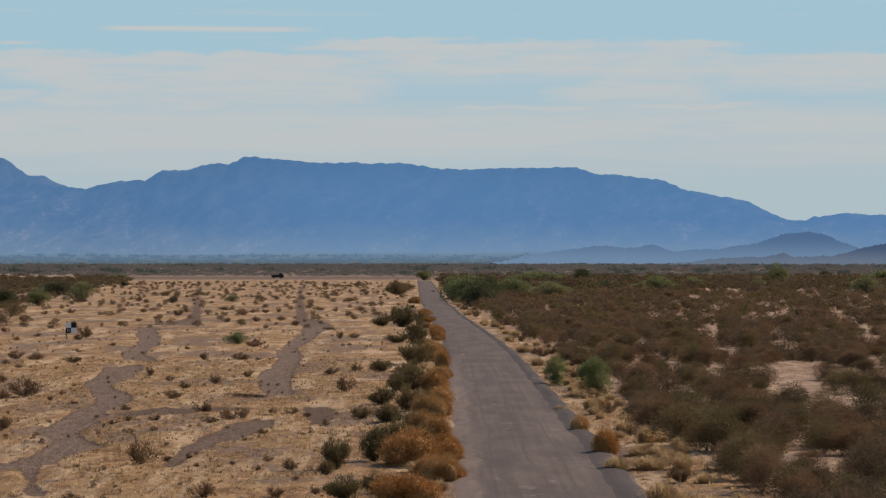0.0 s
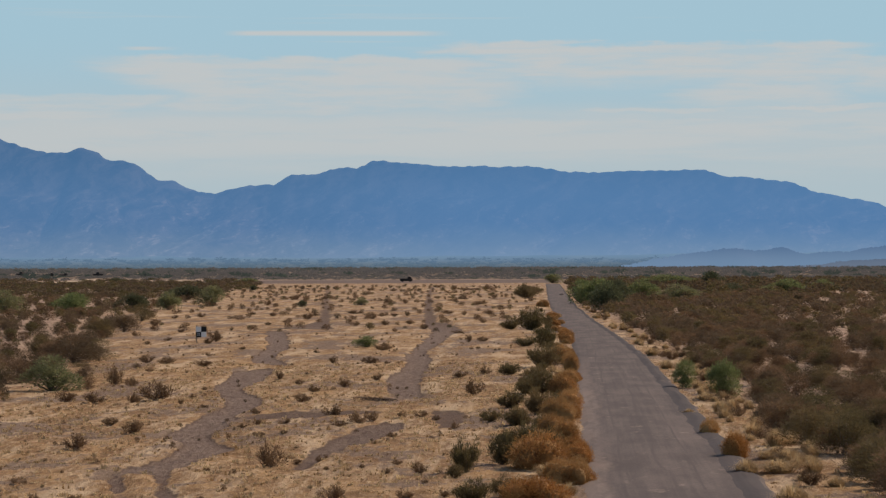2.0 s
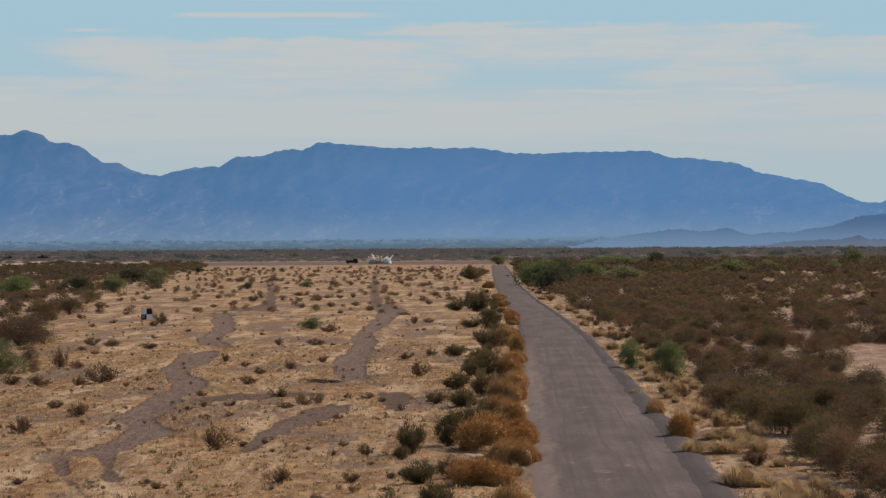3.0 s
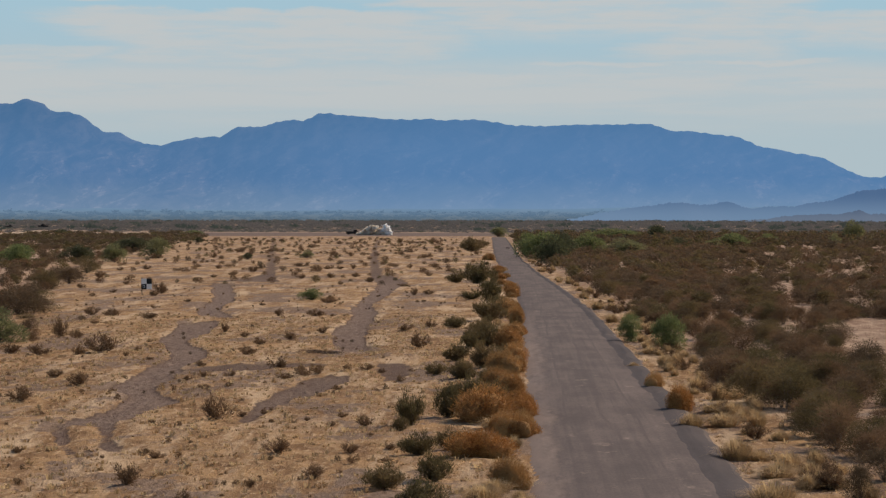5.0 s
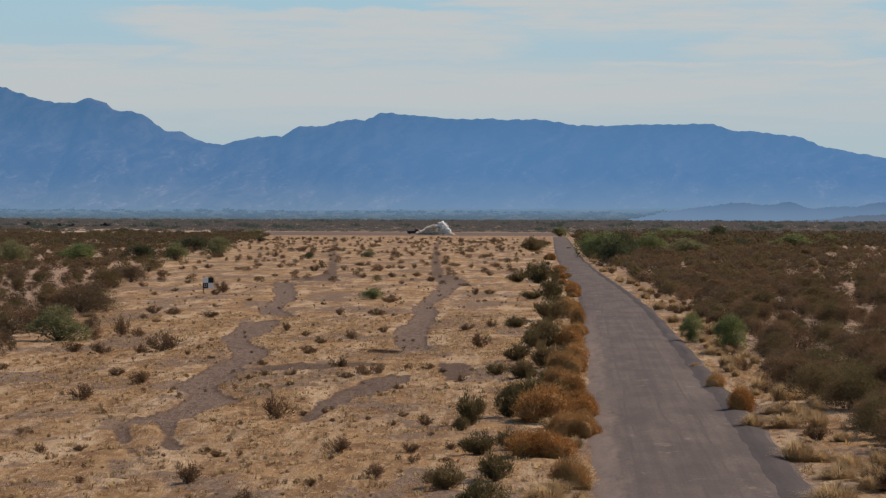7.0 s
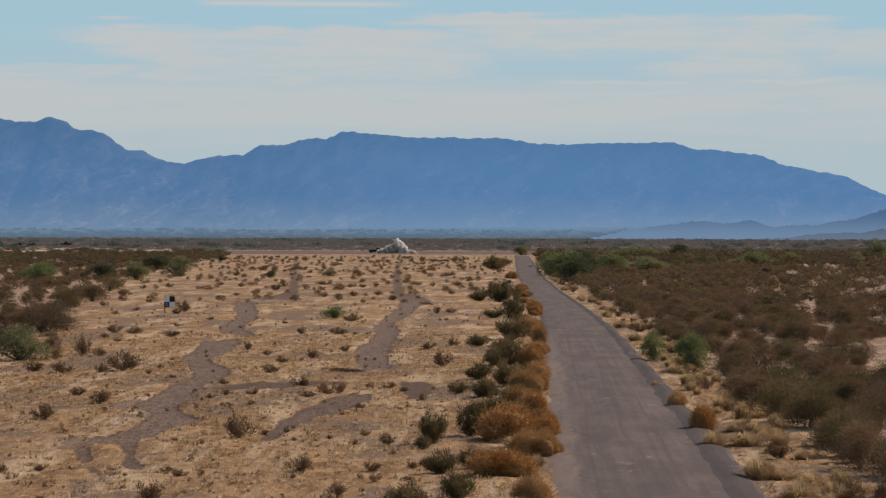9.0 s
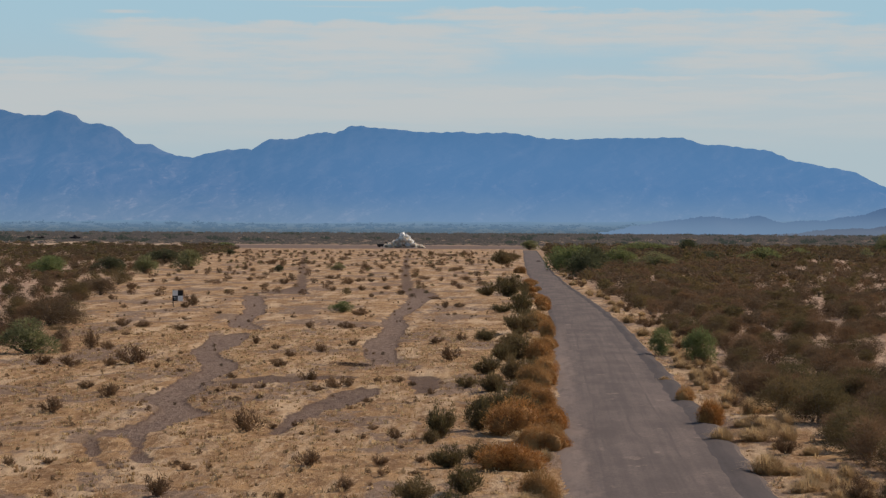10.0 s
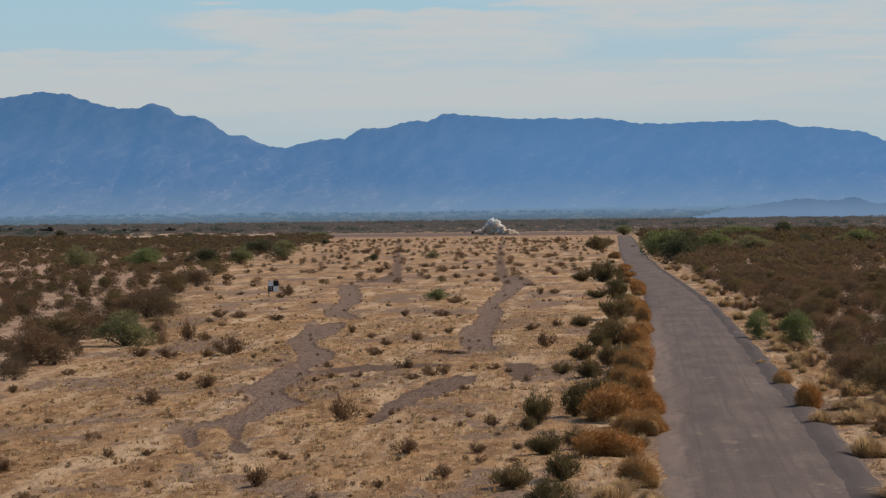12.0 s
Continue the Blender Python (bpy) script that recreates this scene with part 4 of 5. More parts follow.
plant_all(tuft_kinds("straw_tuft", M_TAN, (31, 32, 33), 560, width=0.007, droop=0.8), [(x, y, w * 1.15, h) for x, y, w, h in TAN] + verge(26, 72, 300, 0.2, 1.6, False, 0.6, 1.2, 0.4, 0.6) + verge(60, 76, 480, 0.9, 3.0, True, 0.6, 1.3, 0.45, 0.75) + verge(34, 74, 210, 0.8, 3.4, True, 0.5, 1.2, 0.45, 0.75),
          "straw-coloured tuft of dry grass beside the road", "grass tuft", "straw grass along the road", 6)
plant_all(dome_kinds("green_bush", M_GREEN, (41, 42), 7, 5200, 0.05, slim=0.36, fuzz=0.05), [(x, y, w * 1.2, h * 1.35) for x, y, w, h in GREEN], "fresh green rounded bush at the road's edge", "bush", "green bushes at the road", 7)
tree_rows = [(x, y, w * 1.3, h * 1.3) for x, y, w, h in TREES_A + TREES_B]
for mat, seeds, rows, words, k in ((M_PALE, (51, 52, 53), tree_rows[0::3], "pale green spreading desert tree among brown scrub", 8), (M_GREEN, (54, 55, 56), tree_rows[1::3], "green spreading desert tree among brown scrub", 9), (M_DARK, (57, 58, 59), tree_rows[2::3], "dark green desert tree among brown scrub", 10)):
    plant_all(dome_kinds("desert_tree", mat, seeds, 10, 3200, 0.05, slim=0.6, fuzz=0.035, twig=0.012, spread=0.36), rows, words, "tree", "desert trees", k)


def scatter(name, label, mats, protos, rows, seed):
    """Many plants joined into one object; rows: x, y, width, height, kind."""
    r = np.random.RandomState(seed)
    VV, TT, II, base = [], [], [], 0
    if name in ("scrub", "far_scrub"):
        rows = [q for q in rows if q[1] < 1060 or q[1] > 1500 or clearing(q[0], q[1]) < 0.4]
    feet = np.array([q[:2] for q in rows])
    rise = 21 * (np.maximum(feet[:, 1] - 3700, 0) / 700) ** 1.4
    feet = np.where(feet[:, 1] < 1100, height(feet[:, 0], feet[:, 1]) - 0.02, rise)
    for (x, y, w, h, kind), z in zip(rows, feet):
        V, T, I = protos[kind]
        a = r.uniform(0, 6.28)
        c, s = np.cos(a) * w, np.sin(a) * w
        VV.append(np.stack([V[:, 0] * c - V[:, 1] * s + x, V[:, 0] * s + V[:, 1] * c + y, V[:, 2] * h + z], -1))
        TT.append(T + base)
        II.append(I)
        base += len(V)
    ob = new(name, mesh_of(name, np.concatenate(VV), np.concatenate(TT), mats, np.concatenate(II)))
    return tagged(ob, label, "plants", kind="stuff")


def joined(shape, mat_leaf, mat_twig):
    (tv, tt), (lv, lt) = shape
    return np.concatenate([tv, lv]), np.concatenate([tt, lt + len(tv)]), np.concatenate([np.full(len(tt), mat_twig), np.full(len(lt), mat_leaf)])


def leaves_only(shape, mat):
    lv, lt = shape[1]
    return lv, lt, np.full(len(lt), mat)


def spots(n, y0, y1, xl, xr, seed, gap=0.0, power=1.0):
    """Random places in a strip whose sides are functions of y; clumped by a smooth field."""
    r = np.random.RandomState(seed)
    out = []
    while len(out) < n:
        y = y0 + (y1 - y0) * r.uniform() ** power
        a, b = xl(y), xr(y)
        # accept by width so that the density stays even
        if b <= a or r.uniform() > (b - a) / max(xr(y1) - xl(y1), 1e-6, xr(y0) - xl(y0)):
            continue
        x = r.uniform(a, b)
        if gap and waves(x, y, 0.30, seed) < r.uniform(-1.2, gap - 1.0):
            continue
        if 0.072 * y < x and 120 < y < 700 and waves(x, y * 0.35, 0.62, 51) > 0.10 - 0.15 * (x > 0.088 * y) + 0.35 * r.uniform() ** 2:
            continue
        out.append((x, y))
    return out


SM = [M_SCRUB, M_OLIVE, M_BROWN, M_TWIG, M_PALE, M_DARK, M_TAN]
near_protos = [joined(dome_shape(60 + i, 6, 800, 0.085, slim=0.45, fuzz=0.06, low=0.2, spread=0.32), (0, 1, 0, 2)[i], 3) for i in range(4)]
mid_protos = [leaves_only(dome_shape(70 + i, 5, 210, 0.13, slim=0.7, fuzz=0.05, low=0.2, spread=0.3), (0, 0, 1, 2, 1, 0)[i]) for i in range(6)]
# scrub and trees at the horizon: about half emission, to paint the haze
M_FAR = painted_haze_material("far_scrub_with_painted_haze", (0.10, 0.075, 0.052), (0.128, 0.112, 0.106), (0.13, 0.124, 0.126), 0.0, 5.0, 0.55)
M_FAR_TREE = painted_haze_material("far_trees_with_painted_haze", (0.05, 0.055, 0.03), (0.07, 0.08, 0.07), (0.075, 0.088, 0.085), 0.0, 6.0, 0.5)
SM += [M_FAR, M_FAR_TREE]
painted_haze_protos = [leaves_only(shrub_shape(85 + i, 9, (36, 36, 36, 150)[i], (0.30, 0.30, 0.30, 0.16)[i], bare=0.05), (7, 7, 7, 8)[i]) for i in range(4)]
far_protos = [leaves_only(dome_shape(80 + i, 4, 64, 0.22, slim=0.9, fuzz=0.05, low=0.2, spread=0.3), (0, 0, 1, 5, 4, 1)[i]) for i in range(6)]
rs = np.random.RandomState(99)


def sized(ps, w0, w1, ratio0, ratio1, kinds):
    out = []
    for x, y in ps:
        w = rs.uniform(w0, w1)
        out.append((x, y, w, w * rs.uniform(ratio0, ratio1), int(rs.choice(kinds))))
    return out


# nearest scrub beside the road: single bushes
close = [r[:4] for r in sized(spots(105, 68, 130, lambda y: edge_right(y) + 0.5, lambda y: y * 0.165 + 3, 101, 0.3), 1.2, 2.1, 0.55, 0.8, [0])
         + sized(spots(140, 128, 215, lambda y: edge_right(y) + 0.6, lambda y: y * 0.165 + 3, 102, 0.4), 1.2, 2.3, 0.5, 0.75, [0])]
close = NEARSCRUB_A + NEARSCRUB_B + LEFTSCRUB + close
plant_all(dome_kinds("scrub_bush", M_SCRUB, (91, 92, 93), 8, 3600, 0.055, slim=0.3, fuzz=0.06, low=0.2, twig=0.005, spread=0.32), close[0::3], "brown dry creosote bush in dense scrub", "bush", "scrub bushes", 12)
plant_all(dome_kinds("scrub_bush", M_OLIVE, (94, 95), 8, 3600, 0.055, slim=0.3, fuzz=0.06, low=0.2, twig=0.005, spread=0.32), close[1::3], "olive creosote bush in dense scrub", "bush", "scrub bushes", 13)
plant_all(dome_kinds("scrub_bush", M_BROWN, (96, 97), 8, 3600, 0.055, slim=0.3, fuzz=0.06, low=0.2, twig=0.005, spread=0.32), close[2::3], "grey-brown leafless bush in dense scrub", "bush", "scrub bushes", 14)
scatter("scrub", "dense brown creosote scrub beyond the road", SM, near_protos,
        sized(spots(600, 205, 330, lambda y: edge_right(y) + 1, lambda y: y * 0.17 + 4, 103, 0.3), 1.2, 2.4, 0.45, 0.75, [0, 0, 1, 2, 3]), 1)
scatter("scrub", "brown and olive scrub bordering the open field", SM, near_protos,
        sized(spots(330, 112, 330, lambda y: -0.245 * y - 6, lambda y: edge_left(y) - 0.5, 104, 1.3), 0.9, 1.9, 0.5, 0.8, [0, 0, 1, 2, 3]), 2)
scatter("scrub", "brown scrub over the middle distance", SM, mid_protos,
        sized(spots(1450, 330, 620, lambda y: edge_right(y) + 1, lambda y: y * 0.17 + 5, 105, 0.8), 1.3, 2.8, 0.4, 0.7, [0, 1, 2, 3, 4, 5])
        + sized(spots(640, 330, 620, lambda y: -0.245 * y - 6, lambda y: edge_left(y) - 1, 106, 1.5), 1.1, 2.3, 0.4, 0.7, [0, 1, 2, 3, 4, 5]), 3)
scatter("scrub", "dark scrub towards the horizon", SM, far_protos,
        sized(spots(2600, 620, 1100, lambda y: edge_right(y) + 2, lambda y: y * 0.17 + 5, 107, 1.2), 1.6, 3.4, 0.4, 0.7, [0, 1, 2, 0, 1, 5])
        + sized(spots(1800, 620, 1060, lambda y: -0.245 * y - 6, lambda y: edge_left(y) - 1, 108, 1.5), 1.6, 3.2, 0.25, 0.45, [0, 1, 2, 0, 1, 5])
        + sized(spots(420, 1060, 1255, lambda y: -0.25 * y - 10, lambda y: -0.12 * y, 118, 1.0), 2.0, 4.0, 0.2, 0.35, [0, 1, 2, 0, 1, 5]), 4)
scatter("far_scrub", "brown scrub along the horizon, haze painted in", SM, painted_haze_protos,
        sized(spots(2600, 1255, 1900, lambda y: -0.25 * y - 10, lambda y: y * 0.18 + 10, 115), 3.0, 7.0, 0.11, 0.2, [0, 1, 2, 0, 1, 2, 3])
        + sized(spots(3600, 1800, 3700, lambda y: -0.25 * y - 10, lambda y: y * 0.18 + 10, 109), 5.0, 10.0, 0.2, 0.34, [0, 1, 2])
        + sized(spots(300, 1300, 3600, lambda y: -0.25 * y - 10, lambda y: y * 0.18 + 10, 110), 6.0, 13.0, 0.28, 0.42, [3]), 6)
# blue haze before these trees is painted in as emission
M_FAR_WOOD = painted_haze_material("far_woods_with_painted_blue_haze", (0.05, 0.06, 0.04), (0.105, 0.155, 0.205), (0.12, 0.20, 0.305), 0.0, 12.0, 0.85)
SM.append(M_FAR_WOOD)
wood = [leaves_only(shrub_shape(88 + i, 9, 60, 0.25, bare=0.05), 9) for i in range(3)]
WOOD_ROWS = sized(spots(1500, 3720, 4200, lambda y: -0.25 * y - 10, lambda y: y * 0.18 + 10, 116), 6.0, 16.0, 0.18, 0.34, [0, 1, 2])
woods = scatter("far_woods", "trees dotted over the far plain, blue with painted haze", SM, wood, WOOD_ROWS, 7)
scatter("small_shrubs", "low brown shrublets dotted over the open field", SM, mid_protos,
        sized(spots(520, 300, 900, lambda y: edge_left(y) + 1, lambda y: road_side(y)[0] - 2, 111), 0.6, 1.5, 0.4, 0.7, [0, 3, 3, 3, 4])
        + sized(spots(420, 70, 300, lambda y: max(edge_left(y) + 1, -0.24 * y), lambda y: road_side(y)[0] - 3, 112), 0.10, 0.34, 0.5, 0.8, [0, 3, 3]), 5)


def stubble():
    """Short dry grass over the open field and the verges: clumps of a few bent blades."""
    r = np.random.RandomState(5)
    protos = []
    for k in range(5):
        V, T = tuft_shape(200 + k, 9, width=0.05, droop=0.8)
        protos.append((V, T, np.full(len(T), k % 2)))
    rows = sized(spots(6500, 68, 210, lambda y: max(edge_left(y) + 0.5, -0.24 * y), lambda y: road_side(y)[0] - 0.3, 113, 0.8), 0.22, 0.65, 0.2, 0.42, [0, 1, 2, 3, 4])
    rows += sized(spots(900, 70, 260, lambda y: road_side(y)[1] + 0.3, lambda y: edge_right(y) + 2.5, 114, 0.5), 0.18, 0.5, 0.25, 0.5, [0, 1, 2, 3, 4])
    bed = wash_depth(np.array([q[0] for q in rows]), np.array([q[1] for q in rows]))
    rows = [q for q, b in zip(rows, bed) if b < 0.3]
    scatter("dry_grass", "short straw stubble over the sandy ground", [M_TAN, M_STUBBLE], protos, rows, 9)


M_STUBBLE = leaf_material("brown_stubble", (0.27, 0.165, 0.08), (0.46, 0.30, 0.155), (0.36, 0.24, 0.125), 0.4)
stubble()

# ---- target board ----
M_WHITE = plain_material("weathered_white_paint", (0.72, 0.70, 0.66), (0.82, 0.80, 0.77), 4.0, 0.6)
M_BLACK = plain_material("faded_black_paint", (0.010, 0.010, 0.011), (0.02, 0.019, 0.019), 4.0, 0.95)
M_POST = plain_material("grey_weathered_wood", (0.12, 0.09, 0.07), (0.2, 0.16, 0.12), 6.0)


def target_board(x, y):
    """A square board on a post, in four panels of black and white."""
    root = new("target_board")
    root.matrix_basis = pose(x, y, float(height(x, y)), 0, 0, 18)
    bm = bmesh.new()
    box(bm, 0.07, 0.07, 1.7, pose(-0.42, 0.05, 0.82), 0.01)
    part("post", bm, M_POST, root)
    bm = bmesh.new()
    for sx_, sz_, w, h in ((0, 1.0, 1.0, 0.05), (0, 0.03, 1.0, 0.05), (-0.48, 0.51, 0.05, 0.92), (0.48, 0.51, 0.05, 0.92)):
        box(bm, w, 0.04, h, pose(sx_, 0.03, 0.54 + sz_ * 0.98), 0.006)
    part("frame", bm, M_POST, root, "grey wooden frame")
    for cx, cz, mat, words in ((-0.25, 1.29, M_WHITE, "white panel"), (0.25, 1.29, M_BLACK, "black panel"), (-0.25, 0.79, M_BLACK, "black panel"), (0.25, 0.79, M_WHITE, "white panel")):
        bm = bmesh.new()
        box(bm, 0.496, 0.02, 0.496, pose(cx, -0.005, cz), 0.004)
        p = part("panel", bm, mat, root, words)
        if cx < 0 and mat == M_BLACK:
            for bx, bz, bw in ((-0.08, 0.09, 0.07), (0.07, 0.09, 0.06), (-0.08, -0.06, 0.06), (0.07, -0.06, 0.07)):
                bm = bmesh.new()
                box(bm, bw, 0.008, 0.07, pose(cx + bx, -0.02, cz + bz))
                part("mark", bm, M_WHITE, p, "small white mark")
    return tagged(root, "square black and white checkered target board on a post", "target board")


target_board(-35.0, 263.2)

# ---- derelict vehicles far out ----
M_HULK = plain_material("dark_rusted_steel", (0.022, 0.018, 0.016), (0.06, 0.042, 0.034), 0.8, 0.85, 0.3)
M_RUBBER = plain_material("perished_black_rubber", (0.012, 0.012, 0.012), (0.025, 0.024, 0.023), 2.0, 0.9)


def hulk_truck(x, y, length, h, turn, words):
    """A derelict truck: body, cab and wheels."""
    root = new("derelict_truck")
    root.matrix_basis = pose(x, y, 0, 0, 0, turn)
    w = min(2.4, length * 0.4)
    bm = bmesh.new()
    box(bm, length, w, h * 0.52, pose(0, 0, h * 0.42), 0.12)
    part("body", bm, M_HULK, root)
    bm = bmesh.new()
    box(bm, length * 0.3, w * 0.95, h * 0.42, pose(length * 0.26, 0, h * 0.82), 0.2)
    part("cab", bm, M_HULK, root)
    for wx in (-0.32, 0.30):
        for wy in (-1, 1):
            bm = bmesh.new()
            rod(bm, h * 0.19, 0.3, pose(length * wx, wy * w * 0.48, h * 0.19, 90), 14)
            part("wheel", bm, M_RUBBER, root)
    return tagged(root, words, "vehicle", "derelict vehicles")


def hulk_tank(x, y, length, h, turn, words):
    """A derelict tracked vehicle: hull, turret, gun and two tracks."""
    root = new("derelict_tank")
    root.matrix_basis = pose(x, y, 0, 0, 0, turn)
    bm = bmesh.new()
    box(bm, length, 2.6, h * 0.32, pose(0, 0, h * 0.42), 0.18)
    part("hull", bm, M_HULK, root)
    bm = bmesh.new()
    bmesh.ops.create_cone(bm, cap_ends=True, segments=12, radius1=length * 0.22, radius2=length * 0.14, depth=h * 0.38, matrix=pose(-0.2, 0, h * 0.76))
    turret = part("turret", bm, M_HULK, root)
    bm = bmesh.new()
    rod(bm, 0.1, length * 0.45, pose(length * 0.34, 0, h * 0.76, 0, 90), 8)
    part("gun", bm, M_HULK, turret)
    for wy in (-1.3, 1.3):
        bm = bmesh.new()
        box(bm, length * 0.94, 0.55, h * 0.36, pose(0, wy, h * 0.18), 0.2)
        part("track", bm, M_RUBBER, root)
    return tagged(root, words, "vehicle", "derelict vehicles")


hulk_truck(-427.3, 1859, 11.3, 3.1, 4, "long dark derelict truck on the far scrub")
hulk_truck(-406.3, 1834, 4.4, 2.9, 20, "short dark derelict truck on the far scrub")
hulk_truck(-390.9, 1815, 9.5, 3.4, -3, "dark derelict truck with a tall cab on the far scrub")
hulk_tank(-349.5, 1766, 7.1, 2.9, 5, "dark derelict tank with a turret on the far scrub")
hulk_truck(-326.4, 1738, 6.3, 1.9, 0, "low dark vehicle wreck on the far scrub")
hulk_truck(-315.4, 1725, 5.6, 1.8, 8, "low dark vehicle wreck on the far scrub")
hulk_tank(-287.7, 1692, 6.8, 2.8, -6, "dark derelict tank with a turret on the far scrub")
hulk_truck(-254.0, 1651, 4.0, 1.7, 3, "small dark vehicle wreck on the far scrub")
hulk_truck(-66.2, 1120, 4.9, 2.0, 6, "small dark vehicle wreck beside the dust burst")

# ---- low undercut bank and debris ----
M_DRIFT = leaf_material("dark_red_brush", (0.03, 0.016, 0.012), (0.075, 0.04, 0.028), (0.06, 0.035, 0.025), 0.1)
# flattened dark brush, added in place of a low undercut bank and its shadow
plant_all(dome_kinds("brush_pile", M_DRIFT, (301, 303), 7, 1600, 0.05, slim=0.3, fuzz=0.05, low=0.1, spread=0.4, sit=0.7), [(-11.5, 153.2, 1.7, 0.42), (-10.6, 153.0, 1.5, 0.36), (-9.8, 153.0, 1.2, 0.3)], "flat dark reddish brush standing in for a shaded undercut bank by a wash", "brush pile", "flood debris", 21)
plant_all(shrub_kinds("tumbleweed", M_DRIFT, (302,), 24, 500, 0.08, bare=0.0), [(-2.3, 644, 1.1, 0.55)], "small dark tumbleweed lying on the road", "tumbleweed", "tumbleweeds", 22)

# ---- the burst of dust and smoke ----
def smoke_material(name, a, b):
    m, N = material(name)
    pos = N.add("ShaderNodeTexCoord").outputs["Object"]
    c = N.mix(N.ramp(N.noise(pos, 1.5, 5.0, 0.6), 0.35, 0.65), rgb(*a), rgb(*b))
    b = N.add("ShaderNodeBsdfPrincipled", None, Base_Color=c, Roughness=1.0)
    N.put(b.inputs["Specular IOR Level"], 0.0)
    N.put(b.inputs["Subsurface Weight"], 1.0), N.put(b.inputs["Subsurface Radius"], (1.0, 1.0, 1.0)), N.put(b.inputs["Subsurface Scale"], 1.2)
    finish(N, b.outputs[0])
    return m


M_SMOKE = smoke_material("white_smoke", (0.95, 0.945, 0.93), (0.985, 0.98, 0.965))
M_DUST = smoke_material("tan_dust", (0.80, 0.67, 0.52), (0.93, 0.83, 0.70))


def wisp_material(name, a, b):
    m, N = material(name)
    c = N.mix(N.add("ShaderNodeNewGeometry").outputs["Random Per Island"], rgb(*a), rgb(*b))
    d, t = N.add("ShaderNodeBsdfDiffuse", None, Color=c), N.add("ShaderNodeBsdfTranslucent", None, Color=c)
    finish(N, N.add("ShaderNodeMixShader", None, i0=0.6, i1=d.outputs[0], i2=t.outputs[0]).outputs[0])
    return m


M_SMOKE_WISP = wisp_material("white_smoke_wisps", (0.96, 0.955, 0.94), (0.99, 0.985, 0.97))
M_DUST_WISP = wisp_material("tan_dust_wisps", (0.82, 0.69, 0.54), (0.97, 0.90, 0.81))
BLAST = (-54.5, 1100.0)
plume = tagged(new("dust_plume"), "burst of tan dust and white smoke over the ground", "smoke")
plume.matrix_basis = pose(BLAST[0], BLAST[1], 0)


def flakes(bm, places, size, r):
    """Small three-cornered shreds at the places given, lying rather flat than upright."""
    for p in places:
        n = Vector((r.gauss(0.3, 0.5), r.gauss(0.3, 0.5), r.gauss(0.9, 0.5))).normalized()
        u = n.orthogonal().normalized() * size * r.uniform(0.7, 1.6)
        v = n.cross(u) * r.uniform(0.6, 1.2)
        k = r.uniform(-0.8, 0.8)
        bm.faces.new([bm.verts.new(p + q) for q in (u, v - u * 0.5 + v * k, -v - u * 0.5)]).material_index = 1


def puff(mat, r, seed, words):
    """One billow: a lumpy core, lumps upon lumps, in a ragged cloud of shreds."""
    bm = bmesh.new()
    bmesh.ops.create_icosphere(bm, subdivisions=3, radius=1.0)
    o = Vector((seed * 3.1, seed * 1.7, seed))
    wide, tall = (1.0, 0.9) if mat == M_SMOKE else (1.3, 0.78)
    for v in bm.verts:
        d = v.co.normalized()
        n = 0.5 * abs(noise.noise(d * 1.6 + o)) + 0.34 * abs(noise.noise(d * 3.4 + o)) + 0.2 * abs(noise.noise(d * 8.0 + o)) + 0.12 * noise.noise(d * 18 + o)
        v.co = d * (0.40 + 0.9 * n) * r
        v.co.z *= tall
        v.co.x *= wide
    for f in bm.faces:
        f.smooth = True
    rf, places = random.Random(seed), []
    for _ in range(240):
        d = Vector((rf.gauss(0, 1), rf.gauss(0, 1), rf.gauss(0, 1))).normalized()
        k = (0.5 + 0.7 * abs(noise.noise(d * 2.2 + o)) + abs(rf.gauss(0, 0.14))) * rf.uniform(0.75, 1.05)
        places.append(Vector((d.x * wide, d.y, d.z * tall)) * (k * r))
    flakes(bm, places, 0.10 + 0.06 * r, rf)
    ob = part("smoke_puff" if mat == M_SMOKE else "dust_puff", bm, mat, plume, words)
    ob.data.materials.append(M_SMOKE_WISP if mat == M_SMOKE else M_DUST_WISP)
    return ob


def streak(length, r, mat):
    """A pointed spray of shreds thrown out of the burst, along its z."""
    bm, rf, places = bmesh.new(), random.Random(int(length * 100)), []
    for _ in range(520):
        k = rf.random() ** 0.8
        w = r * (1.15 - k) * 1.3
        places.append(Vector((rf.gauss(0, w * 0.55), rf.gauss(0, w * 0.55), k * length)))
    flakes(bm, places, 0.12, rf)
    ob = part("dust_jet", bm, mat, plume, "pointed spray of thrown dust")
    ob.data.materials.append(mat)
    return ob


rb = random.Random(4)
SMOKE_ROWS = []
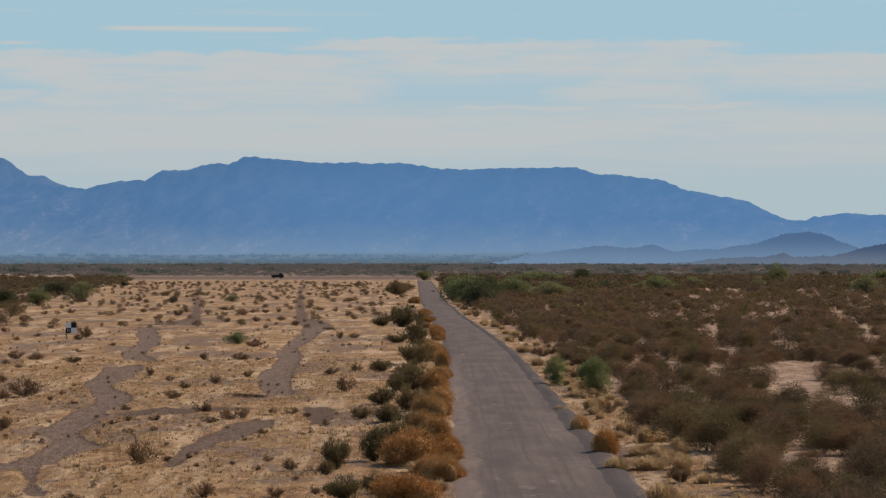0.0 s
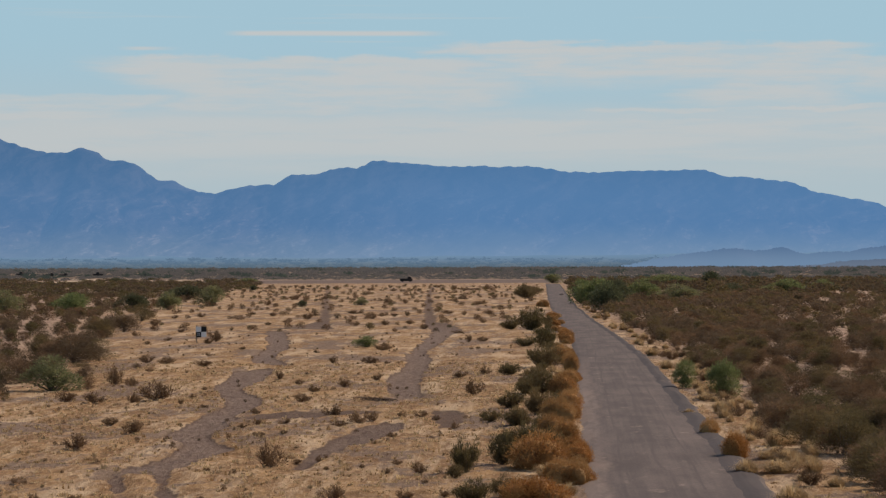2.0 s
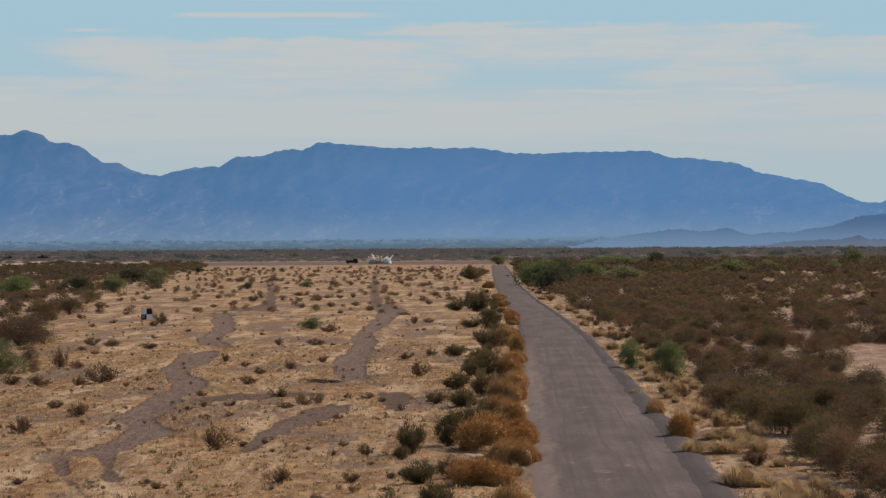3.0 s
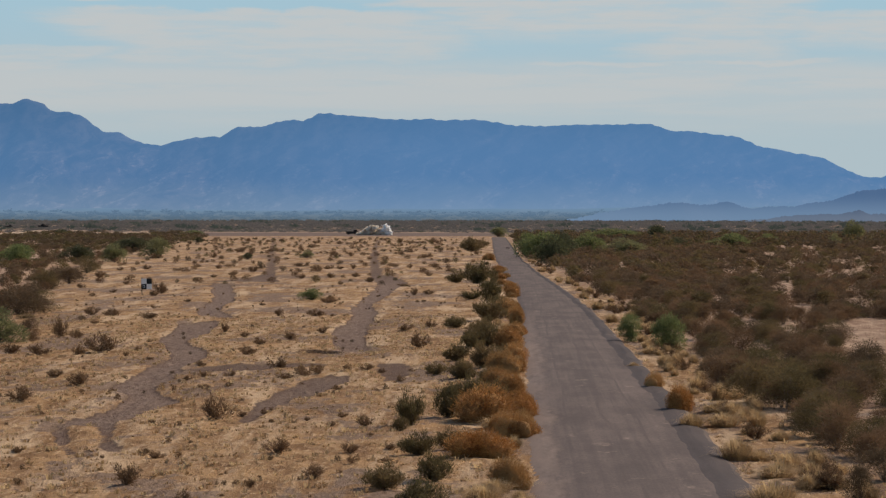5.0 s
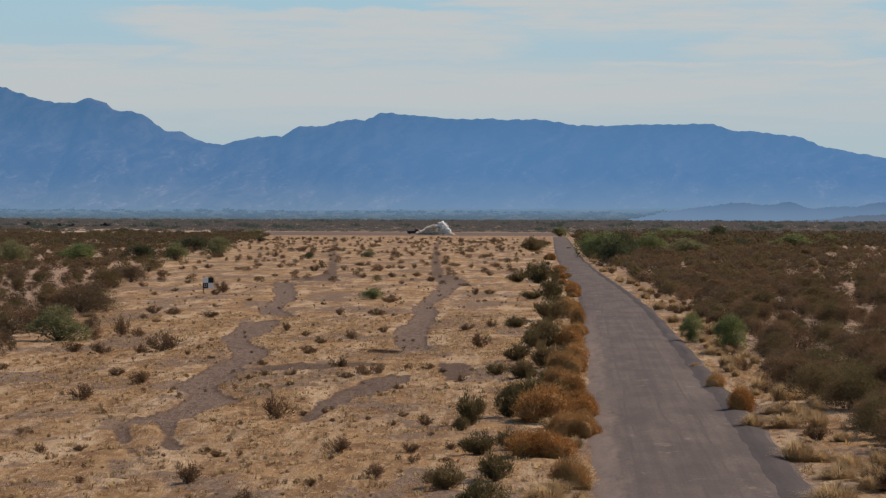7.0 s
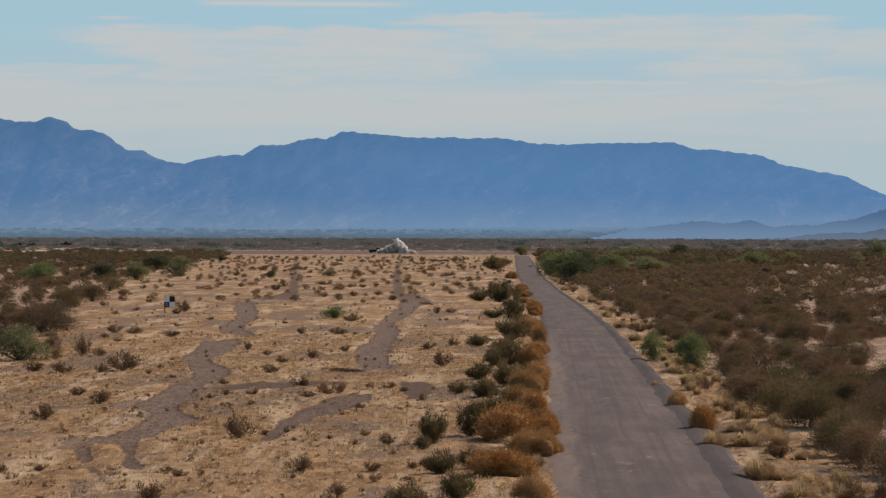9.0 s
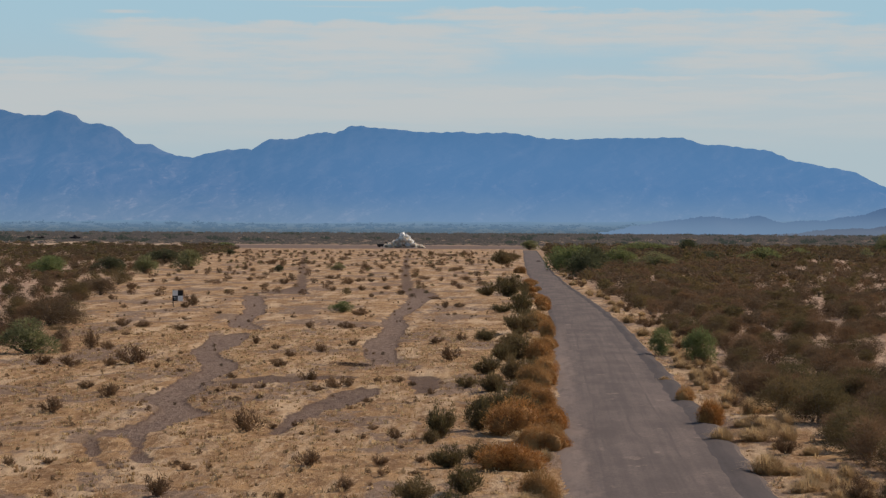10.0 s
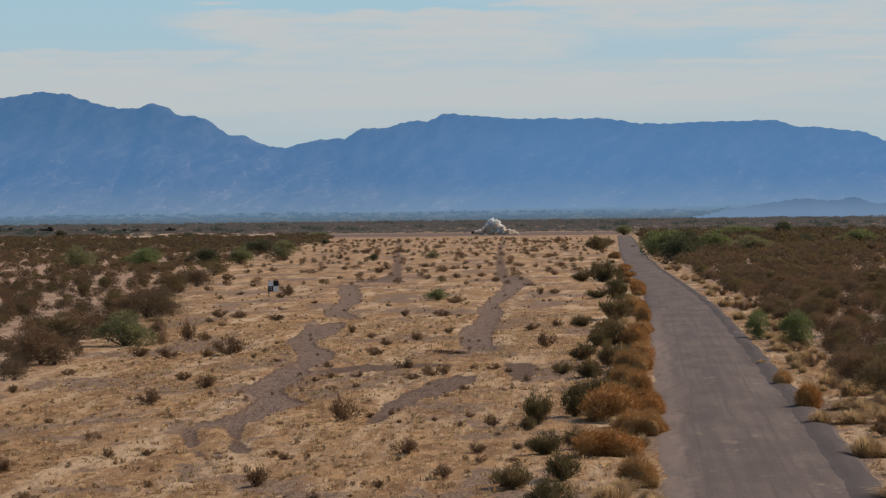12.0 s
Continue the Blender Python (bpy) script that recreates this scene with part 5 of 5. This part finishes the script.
# radius, place at 2.5 s, 3.1 s, 5 s, 8.5 s, 12 s (x and z, from the burst's foot)
for k, (mat, r, a, b, c, d, e) in enumerate((
        (M_SMOKE, 0.95, (3.2, 1.2), (3.0, 1.7), (2.6, 3.3), (0.6, 4.6), (-2.6, 5.0)),
        (M_SMOKE, 0.85, (3.7, 0.6), (3.8, 1.0), (3.4, 2.4), (1.9, 3.8), (-0.6, 4.9)),
        (M_SMOKE, 0.90, (2.8, 0.5), (2.9, 0.8), (2.2, 2.0), (1.0, 3.0), (-1.4, 3.7)),
        (M_SMOKE, 0.80, (3.4, 0.0), (3.5, 0.4), (3.7, 1.3), (2.9, 2.3), (0.5, 3.1)),
        (M_SMOKE, 0.95, (2.5, 0.0), (2.4, 0.4), (3.0, 1.0), (2.0, 1.7), (-0.4, 2.2)),
        (M_SMOKE, 0.70, (3.0, -0.8), (3.0, 0.2), (4.0, 0.5), (3.9, 1.2), (1.9, 1.8)),
        (M_SMOKE, 0.85, (0.0, -1.2), (0.2, -0.4), (1.6, 0.6), (-0.2, 2.3), (-3.2, 3.3)),
        (M_SMOKE, 0.60, (-1.5, -0.9), (-2.0, 0.8), (-3.6, 2.6), (-1.2, 3.0), (-3.6, 4.4)),
        (M_SMOKE, 0.75, (2.0, -1.2), (2.0, -0.4), (1.2, 1.5), (0.0, 3.6), (-2.2, 2.6)),
        (M_SMOKE, 0.60, (3.5, -1.2), (3.6, -0.5), (4.6, 0.1), (4.9, 0.6), (3.6, 0.9)),
        (M_DUST, 0.80, (0.8, 0.2), (0.8, 0.5), (0.4, 1.0), (0.2, 1.2), (-0.6, 1.4)),
        (M_DUST, 0.95, (-0.4, 0.4), (-0.6, 0.9), (-1.4, 1.5), (-1.6, 1.8), (-3.0, 2.0)),
        (M_DUST, 0.85, (-1.4, 0.2), (-1.8, 0.8), (-3.0, 1.7), (-3.0, 1.7), (-4.8, 2.0)),
        (M_DUST, 0.90, (-1.9, -0.1), (-2.6, 0.3), (-4.4, 1.2), (-4.4, 1.4), (-6.4, 1.6)),
        (M_DUST, 0.80, (-1.0, -0.6), (-1.6, 0.1), (-5.8, 0.7), (-5.8, 1.0), (-7.8, 1.2)),
        (M_DUST, 0.75, (-0.4, -0.8), (-0.6, 0.0), (-7.0, 0.4), (-7.4, 0.6), (-9.4, 0.8)),
        (M_DUST, 0.70, (-1.2, -0.9), (-2.4, -0.1), (-8.2, 0.1), (-8.9, 0.3), (-11.0, 0.5)),
        (M_DUST, 0.85, (0.4, -0.8), (0.2, 0.0), (-3.6, 0.5), (-3.6, 0.6), (-4.4, 0.7)),
        (M_DUST, 0.85, (0.9, -0.9), (1.0, 0.0), (-2.0, 0.5), (-2.0, 0.6), (-2.2, 0.7)),
        (M_DUST, 0.85, (1.3, -0.8), (1.5, 0.1), (-0.4, 0.4), (-0.2, 0.6), (-0.2, 0.9)),
        (M_DUST, 0.80, (1.8, -0.9), (2.0, 0.1), (1.2, 0.4), (1.6, 0.5), (1.6, 0.8)),
        (M_DUST, 0.70, (2.2, -1.0), (2.6, -0.1), (2.8, 0.3), (3.4, 0.3), (3.0, 0.6)),
        (M_DUST, 0.60, (2.6, -1.0), (3.0, -0.3), (4.2, 0.0), (4.9, 0.2), (4.8, 0.3)),
        (M_DUST, 0.80, (-0.8, -1.0), (-1.2, -0.5), (-5.0, 0.3), (-5.2, 0.4), (-6.0, 0.5)),
        (M_DUST, 0.60, (0.0, -1.2), (0.0, -0.6), (-6.4, -0.1), (-7.0, 0.2), (-8.4, 0.2)))):
    for twin in range(3):
        ob = puff(mat, r * (1.5 if mat == M_SMOKE else 1.6) * (1.0, 0.8, 0.7)[twin], k * 3 + twin + 1, "white smoke billow" if mat == M_SMOKE else "tan dust billow")
        dx, dz = (0.0, 0.0) if twin == 0 else (rb.uniform(-1.1, 1.1), rb.uniform(-1.1, -0.1))
        SMOKE_ROWS.append((ob, rb.uniform(-0.9, 0.9), rb.uniform(0, 360), *[(p[0] + dx * g, p[1] + dz * g) for p, g in ((a, 0.5), (b, 0.7), (c, 1.0), (d, 1.1), (e, 1.2))]))
JETS = []
# foot, lean to the right in degrees, length, how long it stays up
for x, lean, length, r, mat in ((3.4, 33, 5.0, 0.42, M_SMOKE_WISP), (-0.6, -52, 4.6, 0.55, M_DUST_WISP), (-0.2, -32, 5.4, 0.60, M_SMOKE_WISP), (0.3, -14, 4.0, 0.65, M_DUST_WISP), (0.8, 8, 3.4, 0.6, M_DUST_WISP),
                                (-0.9, -68, 4.4, 0.50, M_DUST_WISP), (2.8, 14, 3.6, 0.7, M_SMOKE_WISP), (1.6, -38, 4.5, 0.6, M_DUST_WISP), (-1.2, -44, 4.9, 0.55, M_DUST_WISP)):
    JETS.append((streak(length * 0.8, r, mat), x, lean, length * 0.8))


def motions():
    for ob, y, turn, a, b, c, d, e in SMOKE_ROWS:
        start = (a[0] * 0.4 + 0.6, -2.6)
        if ob.name.startswith('dust'):
            b, c, d, e = [(p[0], p[1] * k) for p, k in ((b, 1.6), (c, 1.85), (d, 1.8), (e, 1.8))]
        else:
            d, e = (d[0] - 1.9, d[1]), (e[0] - 2.4, e[1] + 0.3)
        rows = [(0.0, start, 0), (2.15, start, 0), (2.3, (a[0] * 0.85 + 0.2, a[1] * 0.55 - 0.3), 4), (2.5, a, 8), (3.1, b, 14), (5.0, c, 30), (8.5, d, 46), (12.0, e, 60)]
        walk(ob, [(t, pose(p[0], y, p[1], 0, s * 0.5, turn + s)) for t, p, s in rows])
    for ob, x, lean, length in JETS:
        out = Vector((math.sin(radians(lean)), 0, math.cos(radians(lean))))
        rows = []
        for t, k in ((0.0, -1.6), (2.15, -1.6), (2.3, -0.35), (2.5, -0.05), (2.8, 0.05), (3.2, 0.0), (4.2, -0.9), (5.0, -1.6), (12.0, -1.7)):
            p = out * (length * k)
            rows.append((t, pose(x + p.x, -0.8, p.z - (0.3 if k < -1 else 0), 0, lean, 0)))
        walk(ob, rows)


motions()
